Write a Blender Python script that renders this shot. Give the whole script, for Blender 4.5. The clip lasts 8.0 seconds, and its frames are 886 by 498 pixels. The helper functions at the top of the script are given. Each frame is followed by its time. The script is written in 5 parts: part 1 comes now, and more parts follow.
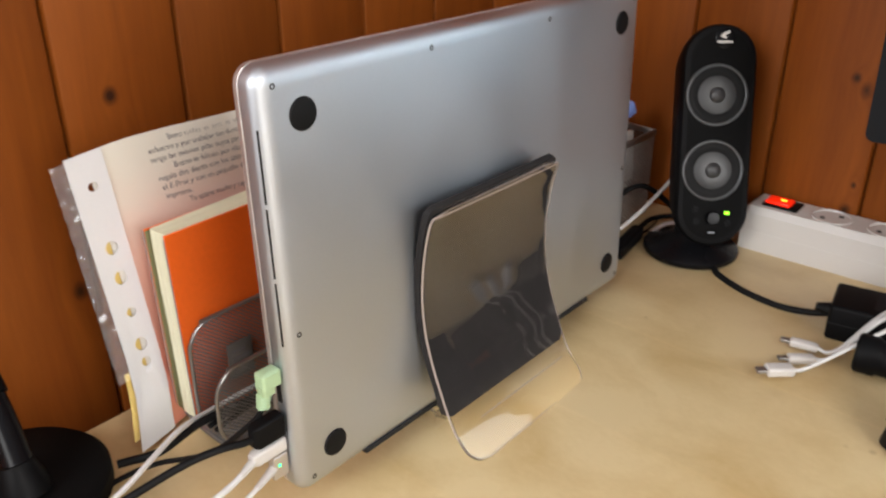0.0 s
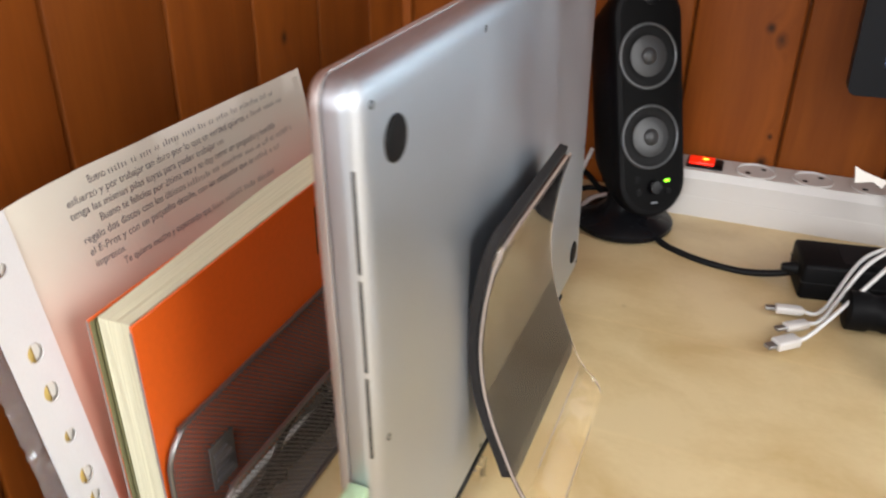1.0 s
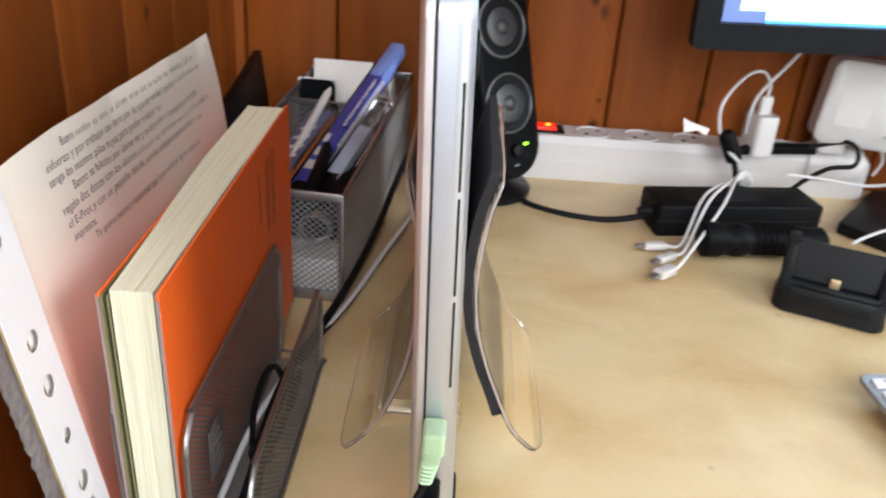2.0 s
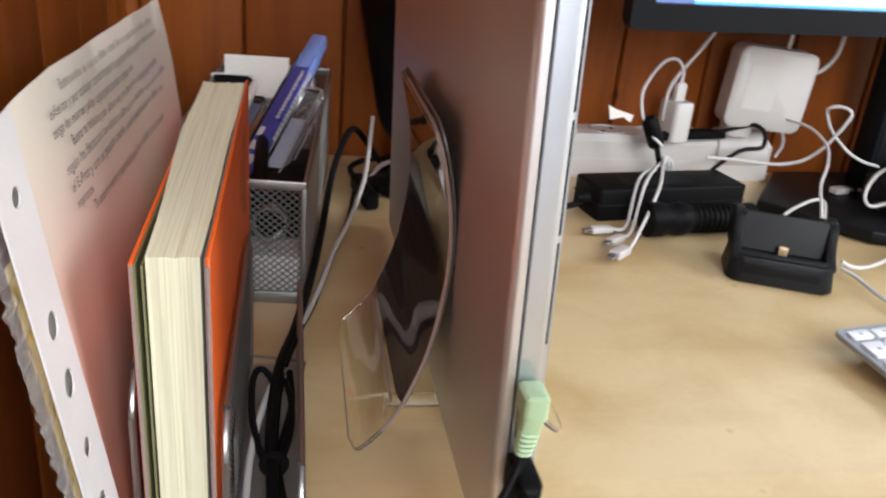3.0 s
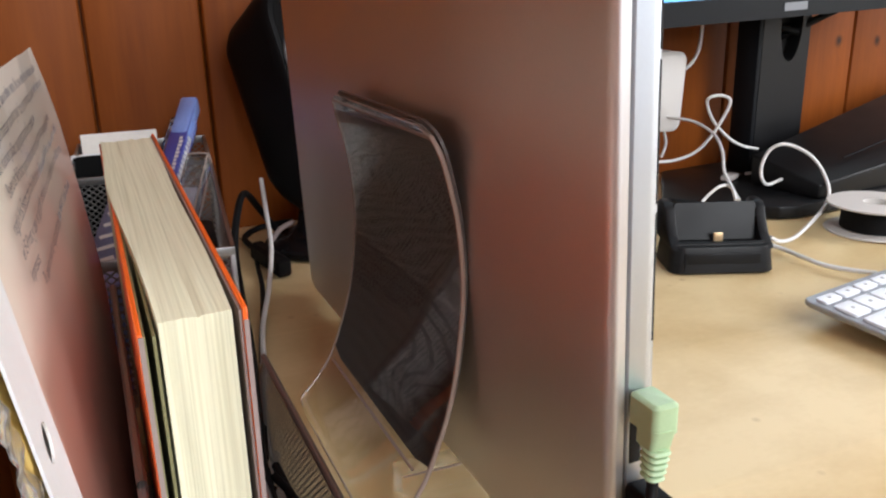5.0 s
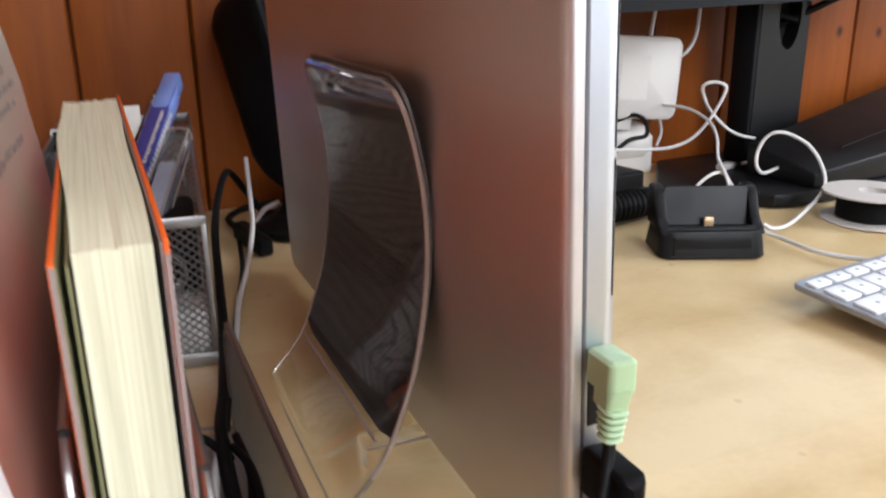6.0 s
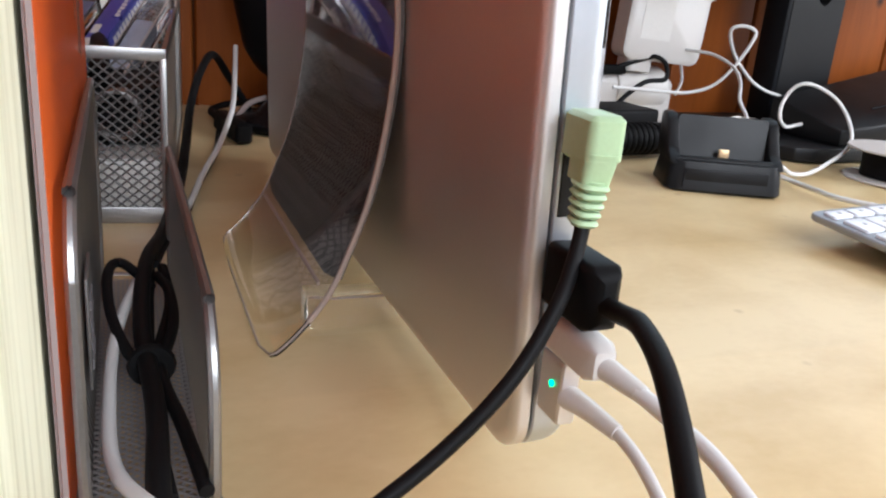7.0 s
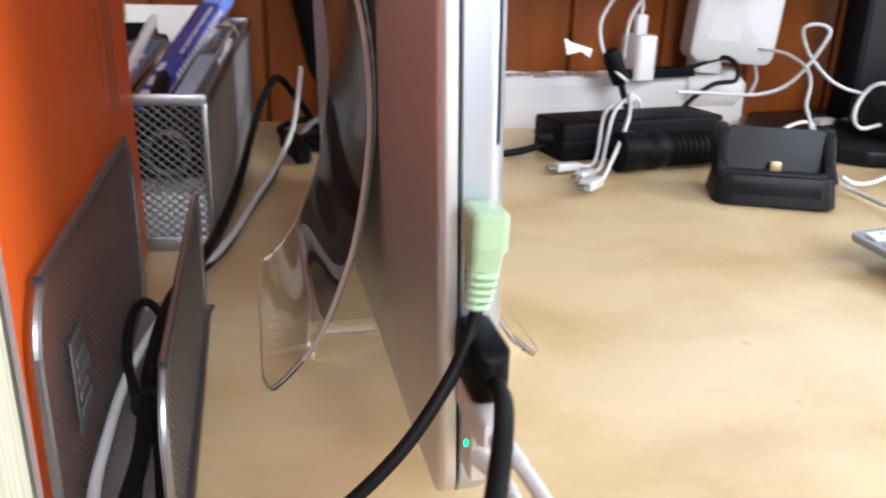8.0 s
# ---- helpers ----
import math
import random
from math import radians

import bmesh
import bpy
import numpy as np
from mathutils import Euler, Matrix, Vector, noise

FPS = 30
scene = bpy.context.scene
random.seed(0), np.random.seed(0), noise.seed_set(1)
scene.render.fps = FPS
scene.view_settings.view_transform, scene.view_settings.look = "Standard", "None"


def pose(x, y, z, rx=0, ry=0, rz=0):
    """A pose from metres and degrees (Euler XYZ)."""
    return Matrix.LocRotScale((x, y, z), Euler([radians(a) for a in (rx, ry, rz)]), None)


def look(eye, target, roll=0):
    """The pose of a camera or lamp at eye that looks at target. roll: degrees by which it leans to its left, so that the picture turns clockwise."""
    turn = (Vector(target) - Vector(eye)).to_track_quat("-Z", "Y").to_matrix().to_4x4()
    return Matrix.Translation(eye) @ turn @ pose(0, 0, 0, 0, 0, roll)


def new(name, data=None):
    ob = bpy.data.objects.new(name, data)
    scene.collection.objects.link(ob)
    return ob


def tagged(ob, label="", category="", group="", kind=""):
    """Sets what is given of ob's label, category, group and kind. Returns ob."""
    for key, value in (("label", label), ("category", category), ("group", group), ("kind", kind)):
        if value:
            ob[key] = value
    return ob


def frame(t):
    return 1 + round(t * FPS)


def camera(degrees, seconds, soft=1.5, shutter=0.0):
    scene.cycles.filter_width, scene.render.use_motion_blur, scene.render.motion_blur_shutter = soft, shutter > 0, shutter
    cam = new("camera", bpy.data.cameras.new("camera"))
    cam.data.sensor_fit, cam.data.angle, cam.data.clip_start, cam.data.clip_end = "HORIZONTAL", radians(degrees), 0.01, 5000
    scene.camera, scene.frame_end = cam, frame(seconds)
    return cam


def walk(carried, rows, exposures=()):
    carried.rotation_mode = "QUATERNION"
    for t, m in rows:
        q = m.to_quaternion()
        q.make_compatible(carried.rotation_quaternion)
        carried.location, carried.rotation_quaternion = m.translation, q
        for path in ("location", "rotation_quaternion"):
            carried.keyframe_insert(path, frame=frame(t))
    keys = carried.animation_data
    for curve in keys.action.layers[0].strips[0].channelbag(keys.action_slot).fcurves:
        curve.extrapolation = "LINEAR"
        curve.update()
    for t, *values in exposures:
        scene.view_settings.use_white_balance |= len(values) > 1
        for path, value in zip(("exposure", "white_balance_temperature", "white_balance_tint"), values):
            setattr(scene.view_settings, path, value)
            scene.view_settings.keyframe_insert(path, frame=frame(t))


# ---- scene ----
cam = camera(56.7, 8.0, soft=2.2, shutter=0.6)
PATH = [
    (0, (0.298, -0.221, 0.343), (-0.88, 1.14, -0.529), 0.1),
    (0.5, (0.23, -0.23, 0.338), (-0.738, 1.251, -0.594), 0.7),
    (1, (0.103, -0.212, 0.327), (-0.527, 1.433, -0.619), 1.1),
    (1.5, (0.042, -0.239, 0.314), (-0.274, 1.495, -0.63), 3.0),
    (2, (-0.01, -0.255, 0.294), (-0.029, 1.535, -0.599), 4.2),
    (2.2, (-0.028, -0.257, 0.288), (0.057, 1.553, -0.559), 5.6),
    (3.3, (-0.108, -0.209, 0.235), (0.398, 1.578, -0.508), 2.6),
    (3.5, (-0.115, -0.19, 0.233), (0.518, 1.599, -0.397), -0.0),
    (4, (-0.131, -0.156, 0.204), (0.66, 1.592, -0.362), 0.0),
    (4.5, (-0.142, -0.163, 0.204), (0.643, 1.574, -0.4), -1.1),
    (4.7, (-0.144, -0.167, 0.205), (0.61, 1.58, -0.413), -1.3),
    (5.8, (-0.132, -0.174, 0.194), (0.608, 1.59, -0.393), -1.7),
    (6, (-0.127, -0.171, 0.187), (0.607, 1.587, -0.423), -0.8),
    (6.5, (-0.107, -0.158, 0.147), (0.63, 1.598, -0.466), 2.0),
    (7, (-0.103, -0.155, 0.119), (0.613, 1.604, -0.507), 4.8),
    (7.5, (-0.092, -0.159, 0.125), (0.572, 1.608, -0.534), 4.2),
    (8, (-0.062, -0.179, 0.15), (0.377, 1.647, -0.538), 1.8),
]
walk(cam, [(t, look(eye, target, roll)) for t, eye, target, roll in PATH],
     [(0.0, 0.04, 6850, 11), (0.5, 0.08, 6800, 10), (1.0, 0.22, 6650, 10), (2.0, 0.4, 6200, 9), (2.8, 0.3, 6300, 10), (3.5, 0.1, 6450, 10), (4.5, 0.28, 6450, 10), (6.0, 0.35, 6250, 10), (7.0, 0.4, 6100, 10), (8.0, 0.58, 5950, 11)])

# ---- light ----
world = bpy.data.worlds.new("sky")
scene.world = world
world.use_nodes = True
wn = world.node_tree.nodes
sky = wn.new("ShaderNodeTexSky")
sky.sky_type = "NISHITA"
sky.sun_disc = False
sky.sun_elevation, sky.sun_rotation = radians(40), radians(100)
world.node_tree.links.new(sky.outputs[0], wn["Background"].inputs[0])
wn["Background"].inputs[1].default_value = 0.12


def area_lamp(name, eye, target, sx, sy, watts, colour):
    data = bpy.data.lights.new(name, "AREA")
    data.shape, data.size, data.size_y, data.energy, data.color = "RECTANGLE", sx, sy, watts, colour
    ob = new(name, data)
    ob.matrix_world = look(eye, target)
    return ob


# daylight of the two windows: one beside the desk, one behind the chair
area_lamp("window_daylight", (1.46, -0.42, 0.70), (0.0, -0.08, 0.1), 0.75, 1.0, 18, (0.97, 0.97, 0.97))
area_lamp("window_daylight_rear", (0.20, -1.77, 0.95), (0.0, 0.2, 0.1), 1.05, 1.0, 34, (0.94, 0.96, 0.98))


# ---- materials ----
def nodes_of(name):
    m = bpy.data.materials.new(name)
    m.use_nodes = True
    nt = m.node_tree
    return m, nt, nt.nodes, nt.links, nt.nodes["Principled BSDF"]


def simple(name, colour, rough=0.5, metal=0.0, grain=0.06, scale=60.0, bump=0.02, coat=0.0, spec=0.5):
    """A plain surface with mottling at two scales and a fine relief."""
    m, nt, n, l, b = nodes_of(name)
    tc = n.new("ShaderNodeTexCoord")
    big, fine = n.new("ShaderNodeTexNoise"), n.new("ShaderNodeTexNoise")
    big.inputs["Scale"].default_value, fine.inputs["Scale"].default_value = scale * 0.35, scale * 14
    big.inputs["Detail"].default_value, fine.inputs["Detail"].default_value = 4, 3
    l.new(tc.outputs["Object"], big.inputs["Vector"])
    l.new(tc.outputs["Object"], fine.inputs["Vector"])
    add = n.new("ShaderNodeMath")
    add.operation = "ADD"
    l.new(big.outputs["Fac"], add.inputs[0])
    l.new(fine.outputs["Fac"], add.inputs[1])
    ramp = n.new("ShaderNodeMapRange")
    ramp.inputs["From Min"].default_value, ramp.inputs["From Max"].default_value = 0.6, 1.4
    ramp.inputs["To Min"].default_value, ramp.inputs["To Max"].default_value = 1 - grain, 1 + grain
    l.new(add.outputs[0], ramp.inputs["Value"])
    mul = n.new("ShaderNodeVectorMath")
    mul.operation = "SCALE"
    mul.inputs[0].default_value = colour
    l.new(ramp.outputs[0], mul.inputs["Scale"])
    l.new(mul.outputs[0], b.inputs["Base Color"])
    rr = n.new("ShaderNodeMapRange")
    rr.inputs["From Min"].default_value, rr.inputs["From Max"].default_value = 0.3, 0.7
    rr.inputs["To Min"].default_value, rr.inputs["To Max"].default_value = max(0.02, rough - 0.05), min(1, rough + 0.06)
    l.new(big.outputs["Fac"], rr.inputs["Value"])
    l.new(rr.outputs[0], b.inputs["Roughness"])
    b.inputs["Metallic"].default_value = metal
    b.inputs["Coat Weight"].default_value = coat
    b.inputs["Specular IOR Level"].default_value = spec
    if bump:
        bp = n.new("ShaderNodeBump")
        bp.inputs["Strength"].default_value, bp.inputs["Distance"].default_value = bump * 5, 0.0004
        l.new(fine.outputs["Fac"], bp.inputs["Height"])
        l.new(bp.outputs[0], b.inputs["Normal"])
    return m


def glow(name, colour, strength):
    m, nt, n, l, b = nodes_of(name)
    b.inputs["Base Color"].default_value = (*colour, 1)
    b.inputs["Emission Color"].default_value = (*colour, 1)
    b.inputs["Emission Strength"].default_value = strength
    b.inputs["Roughness"].default_value = 0.3
    return m


def clear(name, tint=(1, 1, 1), rough=0.03, ior=1.49, alpha=0.0):
    m, nt, n, l, b = nodes_of(name)
    b.inputs["Base Color"].default_value = (*tint, 1)
    b.inputs["Transmission Weight"].default_value = 1.0 - alpha
    b.inputs["IOR"].default_value = ior
    tc, no = n.new("ShaderNodeTexCoord"), n.new("ShaderNodeTexNoise")
    no.inputs["Scale"].default_value = 90
    no.inputs["Detail"].default_value = 6
    mr = n.new("ShaderNodeMapRange")
    mr.inputs["From Min"].default_value, mr.inputs["From Max"].default_value = 0.35, 0.75
    mr.inputs["To Min"].default_value, mr.inputs["To Max"].default_value = rough, rough + 0.03
    l.new(tc.outputs["Object"], no.inputs["Vector"])
    l.new(no.outputs["Fac"], mr.inputs["Value"])
    l.new(mr.outputs[0], b.inputs["Roughness"])
    return m


def pine(name, axis, knots, dark, light):
    """Varnished knotty pine: grain along z, a shade of its own for each board, knots at their places."""
    m, nt, n, l, b = nodes_of(name)
    geo, info = n.new("ShaderNodeNewGeometry"), n.new("ShaderNodeObjectInfo")
    off = n.new("ShaderNodeVectorMath")
    off.operation = "MULTIPLY_ADD"
    off.inputs[1].default_value = (1, 1, 0.07)
    rnd = n.new("ShaderNodeMath")
    rnd.operation = "MULTIPLY"
    rnd.inputs[1].default_value = 7.0
    l.new(info.outputs["Random"], rnd.inputs[0])
    comb = n.new("ShaderNodeCombineXYZ")
    for i in range(3):
        l.new(rnd.outputs[0], comb.inputs[i])
    l.new(geo.outputs["Position"], off.inputs[0])
    l.new(comb.outputs[0], off.inputs[2])
    # distance to the nearest knot, with a wavering outline
    wav = n.new("ShaderNodeTexNoise")
    wav.inputs["Scale"].default_value = 55
    l.new(geo.outputs["Position"], wav.inputs["Vector"])
    near = None
    for p, r in knots:
        s = n.new("ShaderNodeVectorMath")
        s.operation = "SUBTRACT"
        s.inputs[1].default_value = p
        l.new(geo.outputs["Position"], s.inputs[0])
        q = n.new("ShaderNodeVectorMath")
        q.operation = "MULTIPLY"
        q.inputs[1].default_value = (1 / r, 1 / r, 0.75 / r)
        l.new(s.outputs[0], q.inputs[0])
        d = n.new("ShaderNodeVectorMath")
        d.operation = "LENGTH"
        l.new(q.outputs[0], d.inputs[0])
        if near is None:
            near = d.outputs["Value"]
        else:
            mn = n.new("ShaderNodeMath")
            mn.operation = "MINIMUM"
            l.new(near, mn.inputs[0])
            l.new(d.outputs["Value"], mn.inputs[1])
            near = mn.outputs[0]
    kd = n.new("ShaderNodeMath")
    kd.operation = "ADD"
    l.new(near, kd.inputs[0])
    wm = n.new("ShaderNodeMath")
    wm.operation = "MULTIPLY_ADD"
    wm.inputs[1].default_value, wm.inputs[2].default_value = 0.9, -0.45
    l.new(wav.outputs["Fac"], wm.inputs[0])
    l.new(wm.outputs[0], kd.inputs[1])
    kr = n.new("ShaderNodeValToRGB")
    kr.color_ramp.elements[0].position, kr.color_ramp.elements[0].color = 0.15, (1, 1, 1, 1)
    kr.color_ramp.elements[1].position, kr.color_ramp.elements[1].color = 1.0, (0, 0, 0, 1)
    e = kr.color_ramp.elements.new(0.55)
    e.color = (0.55, 0.55, 0.55, 1)
    l.new(kd.outputs[0], kr.inputs[0])
    # grain bends round the knots
    bend = n.new("ShaderNodeMath")
    bend.operation = "DIVIDE"
    bend.inputs[0].default_value = 0.012
    badd = n.new("ShaderNodeMath")
    badd.operation = "ADD"
    badd.inputs[1].default_value = 0.5
    l.new(near, badd.inputs[0])
    l.new(badd.outputs[0], bend.inputs[1])
    bc = n.new("ShaderNodeCombineXYZ")
    l.new(bend.outputs[0], bc.inputs[0])
    l.new(bend.outputs[0], bc.inputs[1])
    pos = n.new("ShaderNodeVectorMath")
    l.new(off.outputs[0], pos.inputs[0])
    l.new(bc.outputs[0], pos.inputs[1])
    big, fine = n.new("ShaderNodeTexNoise"), n.new("ShaderNodeTexNoise")
    big.inputs["Scale"].default_value, big.inputs["Detail"].default_value, big.inputs["Distortion"].default_value = 38, 5, 0.6
    fine.inputs["Scale"].default_value, fine.inputs["Detail"].default_value = 330, 4
    l.new(pos.outputs[0], big.inputs["Vector"])
    l.new(pos.outputs[0], fine.inputs["Vector"])
    mixf = n.new("ShaderNodeMath")
    mixf.operation = "MULTIPLY_ADD"
    mixf.inputs[1].default_value = 0.35
    l.new(fine.outputs["Fac"], mixf.inputs[0])
    l.new(big.outputs["Fac"], mixf.inputs[2])
    cr = n.new("ShaderNodeValToRGB")
    cr.color_ramp.elements[0].position, cr.color_ramp.elements[0].color = 0.42, (*dark, 1)
    cr.color_ramp.elements[1].position, cr.color_ramp.elements[1].color = 0.88, (*light, 1)
    l.new(mixf.outputs[0], cr.inputs[0])
    sh = n.new("ShaderNodeMapRange")
    sh.inputs["To Min"].default_value, sh.inputs["To Max"].default_value = 0.86, 1.14
    l.new(info.outputs["Random"], sh.inputs["Value"])
    sc = n.new("ShaderNodeVectorMath")
    sc.operation = "SCALE"
    l.new(cr.outputs[0], sc.inputs[0])
    l.new(sh.outputs[0], sc.inputs["Scale"])
    km = n.new("ShaderNodeMix")
    km.data_type = "RGBA"
    l.new(kr.outputs[0], km.inputs[0])
    l.new(sc.outputs[0], km.inputs[6])
    km.inputs[7].default_value = (0.035, 0.011, 0.004, 1)
    l.new(km.outputs[2], b.inputs["Base Color"])
    b.inputs["Roughness"].default_value = 0.48
    b.inputs["Specular IOR Level"].default_value = 0.18
    b.inputs["Coat Weight"].default_value, b.inputs["Coat Roughness"].default_value = 0.03, 0.25
    bp = n.new("ShaderNodeBump")
    bp.inputs["Strength"].default_value, bp.inputs["Distance"].default_value = 0.25, 0.0006
    l.new(mixf.outputs[0], bp.inputs["Height"])
    l.new(bp.outputs[0], b.inputs["Normal"])
    return m


def birch(name):
    """Lacquered birch veneer: pale, cloudy figure, long fine streaks, a few flecks and scratches."""
    m, nt, n, l, b = nodes_of(name)
    tc = n.new("ShaderNodeTexCoord")
    st = n.new("ShaderNodeMapping")
    st.inputs["Scale"].default_value = (0.7, 1.0, 1.0)
    l.new(tc.outputs["Object"], st.inputs["Vector"])
    cloud, streak, fleck = n.new("ShaderNodeTexNoise"), n.new("ShaderNodeTexNoise"), n.new("ShaderNodeTexVoronoi")
    cloud.inputs["Scale"].default_value, cloud.inputs["Detail"].default_value, cloud.inputs["Distortion"].default_value = 19, 6, 0.35
    streak.inputs["Scale"].default_value, streak.inputs["Detail"].default_value = 260, 4
    fleck.inputs["Scale"].default_value = 22
    l.new(st.outputs[0], cloud.inputs["Vector"])
    l.new(st.outputs[0], streak.inputs["Vector"])
    l.new(tc.outputs["Object"], fleck.inputs["Vector"])
    mix = n.new("ShaderNodeMath")
    mix.operation = "MULTIPLY_ADD"
    mix.inputs[1].default_value = 0.14
    l.new(streak.outputs["Fac"], mix.inputs[0])
    l.new(cloud.outputs["Fac"], mix.inputs[2])
    cr = n.new("ShaderNodeValToRGB")
    cr.color_ramp.elements[0].position, cr.color_ramp.elements[0].color = 0.36, (0.62, 0.44, 0.205, 1)
    cr.color_ramp.elements[1].position, cr.color_ramp.elements[1].color = 0.68, (0.765, 0.595, 0.33, 1)
    l.new(mix.outputs[0], cr.inputs[0])
    # veneer leaves laid side by side, each a shade of its own, with a fine pale joint that holds a painted highlight
    sx = n.new("ShaderNodeSeparateXYZ")
    l.new(tc.outputs["Object"], sx.inputs[0])
    dv, fl, wn_, frc, jt = [n.new("ShaderNodeMath") for _ in range(4)] + [n.new("ShaderNodeMapRange")]
    dv.operation, dv.inputs[1].default_value = "DIVIDE", 0.118
    l.new(sx.outputs["Y"], dv.inputs[0])
    fl.operation = "FLOOR"
    l.new(dv.outputs[0], fl.inputs[0])
    rn = n.new("ShaderNodeTexWhiteNoise")
    rn.noise_dimensions = "1D"
    l.new(fl.outputs[0], rn.inputs["W"])
    frc.operation = "FRACT"
    l.new(dv.outputs[0], frc.inputs[0])
    jt.inputs["From Min"].default_value, jt.inputs["From Max"].default_value = 0.0, 0.035
    jt.inputs["To Min"].default_value, jt.inputs["To Max"].default_value = 0.05, 0.0
    l.new(frc.outputs[0], jt.inputs["Value"])
    wn_.operation = "MULTIPLY_ADD"
    wn_.inputs[1].default_value, wn_.inputs[2].default_value = 0.13, 0.935
    l.new(rn.outputs["Value"], wn_.inputs[0])
    tone = n.new("ShaderNodeMath")
    l.new(wn_.outputs[0], tone.inputs[0])
    l.new(jt.outputs[0], tone.inputs[1])
    leaf = n.new("ShaderNodeVectorMath")
    leaf.operation = "SCALE"
    l.new(cr.outputs[0], leaf.inputs[0])
    l.new(tone.outputs[0], leaf.inputs["Scale"])
    fr = n.new("ShaderNodeValToRGB")
    fr.color_ramp.elements[0].position, fr.color_ramp.elements[0].color = 0.03, (1, 1, 1, 1)
    fr.color_ramp.elements[1].position, fr.color_ramp.elements[1].color = 0.07, (0, 0, 0, 1)
    l.new(fleck.outputs["Distance"], fr.inputs[0])
    gate = n.new("ShaderNodeMath")
    gate.operation = "MULTIPLY"
    gate.inputs[1].default_value = 0.35
    l.new(fr.outputs[0], gate.inputs[0])
    km = n.new("ShaderNodeMix")
    km.data_type = "RGBA"
    l.new(gate.outputs[0], km.inputs[0])
    l.new(leaf.outputs[0], km.inputs[6])
    km.inputs[7].default_value = (0.30, 0.17, 0.07, 1)
    l.new(km.outputs[2], b.inputs["Base Color"])
    rr = n.new("ShaderNodeMapRange")
    rr.inputs["To Min"].default_value, rr.inputs["To Max"].default_value = 0.30, 0.46
    l.new(cloud.outputs["Fac"], rr.inputs["Value"])
    l.new(rr.outputs[0], b.inputs["Roughness"])
    bp = n.new("ShaderNodeBump")
    bp.inputs["Strength"].default_value, bp.inputs["Distance"].default_value = 0.08, 0.0003
    l.new(streak.outputs["Fac"], bp.inputs["Height"])
    l.new(bp.outputs[0], b.inputs["Normal"])
    return m


def page_edges(name):
    """Cream page block: fine lines that run along the sheets, a little uneven."""
    m, nt, n, l, b = nodes_of(name)
    tc, mp, no = n.new("ShaderNodeTexCoord"), n.new("ShaderNodeMapping"), n.new("ShaderNodeTexNoise")
    mp.inputs["Scale"].default_value = (1600, 12, 12)
    no.inputs["Scale"].default_value, no.inputs["Detail"].default_value = 1.0, 3
    l.new(tc.outputs["Object"], mp.inputs["Vector"])
    l.new(mp.outputs[0], no.inputs["Vector"])
    cr = n.new("ShaderNodeValToRGB")
    cr.color_ramp.elements[0].position, cr.color_ramp.elements[0].color = 0.25, (0.59, 0.57, 0.39, 1)
    cr.color_ramp.elements[1].position, cr.color_ramp.elements[1].color = 0.55, (0.77, 0.75, 0.555, 1)
    l.new(no.outputs["Fac"], cr.inputs[0])
    l.new(cr.outputs[0], b.inputs["Base Color"])
    b.inputs["Roughness"].default_value = 0.85
    bp = n.new("ShaderNodeBump")
    bp.inputs["Strength"].default_value, bp.inputs["Distance"].default_value = 0.4, 0.0004
    l.new(no.outputs["Fac"], bp.inputs["Height"])
    l.new(bp.outputs[0], b.inputs["Normal"])
    return m


def thin_paper(name, colour):
    """Paper under a clear film: light passes through it, faint fibres and folds."""
    m = simple(name, colour, 0.55, grain=0.05, scale=25, coat=0.25)
    n, l = m.node_tree.nodes, m.node_tree.links
    tr, mx = n.new("ShaderNodeBsdfTranslucent"), n.new("ShaderNodeMixShader")
    tr.inputs["Color"].default_value = (*colour, 1)
    mx.inputs[0].default_value = 0.08
    l.new(n["Principled BSDF"].outputs[0], mx.inputs[1])
    l.new(tr.outputs[0], mx.inputs[2])
    l.new(mx.outputs[0], n["Material Output"].inputs["Surface"])
    return m


def rippled(name, colour):
    """Dark film stuck on foam, with fine waves and creases."""
    m, nt, n, l, b = nodes_of(name)
    tc, wv, no = n.new("ShaderNodeTexCoord"), n.new("ShaderNodeTexWave"), n.new("ShaderNodeTexNoise")
    wv.bands_direction = "Z"
    wv.inputs["Scale"].default_value, wv.inputs["Distortion"].default_value = 42, 5.0
    wv.inputs["Detail"].default_value, wv.inputs["Detail Scale"].default_value = 3, 0.35
    no.inputs["Scale"].default_value, no.inputs["Detail"].default_value = 70, 4
    l.new(tc.outputs["Object"], wv.inputs["Vector"])
    l.new(tc.outputs["Object"], no.inputs["Vector"])
    add = n.new("ShaderNodeMath")
    l.new(wv.outputs["Fac"], add.inputs[0])
    l.new(no.outputs["Fac"], add.inputs[1])
    cr = n.new("ShaderNodeValToRGB")
    cr.color_ramp.elements[0].position, cr.color_ramp.elements[0].color = 0.3, (*[c * 0.72 for c in colour], 1)
    cr.color_ramp.elements[1].position, cr.color_ramp.elements[1].color = 1.0, (*colour, 1)
    l.new(add.outputs[0], cr.inputs[0])
    l.new(cr.outputs[0], b.inputs["Base Color"])
    b.inputs["Roughness"].default_value = 0.42
    bp = n.new("ShaderNodeBump")
    bp.inputs["Strength"].default_value, bp.inputs["Distance"].default_value = 0.35, 0.0006
    l.new(add.outputs[0], bp.inputs["Height"])
    l.new(bp.outputs[0], b.inputs["Normal"])
    return m


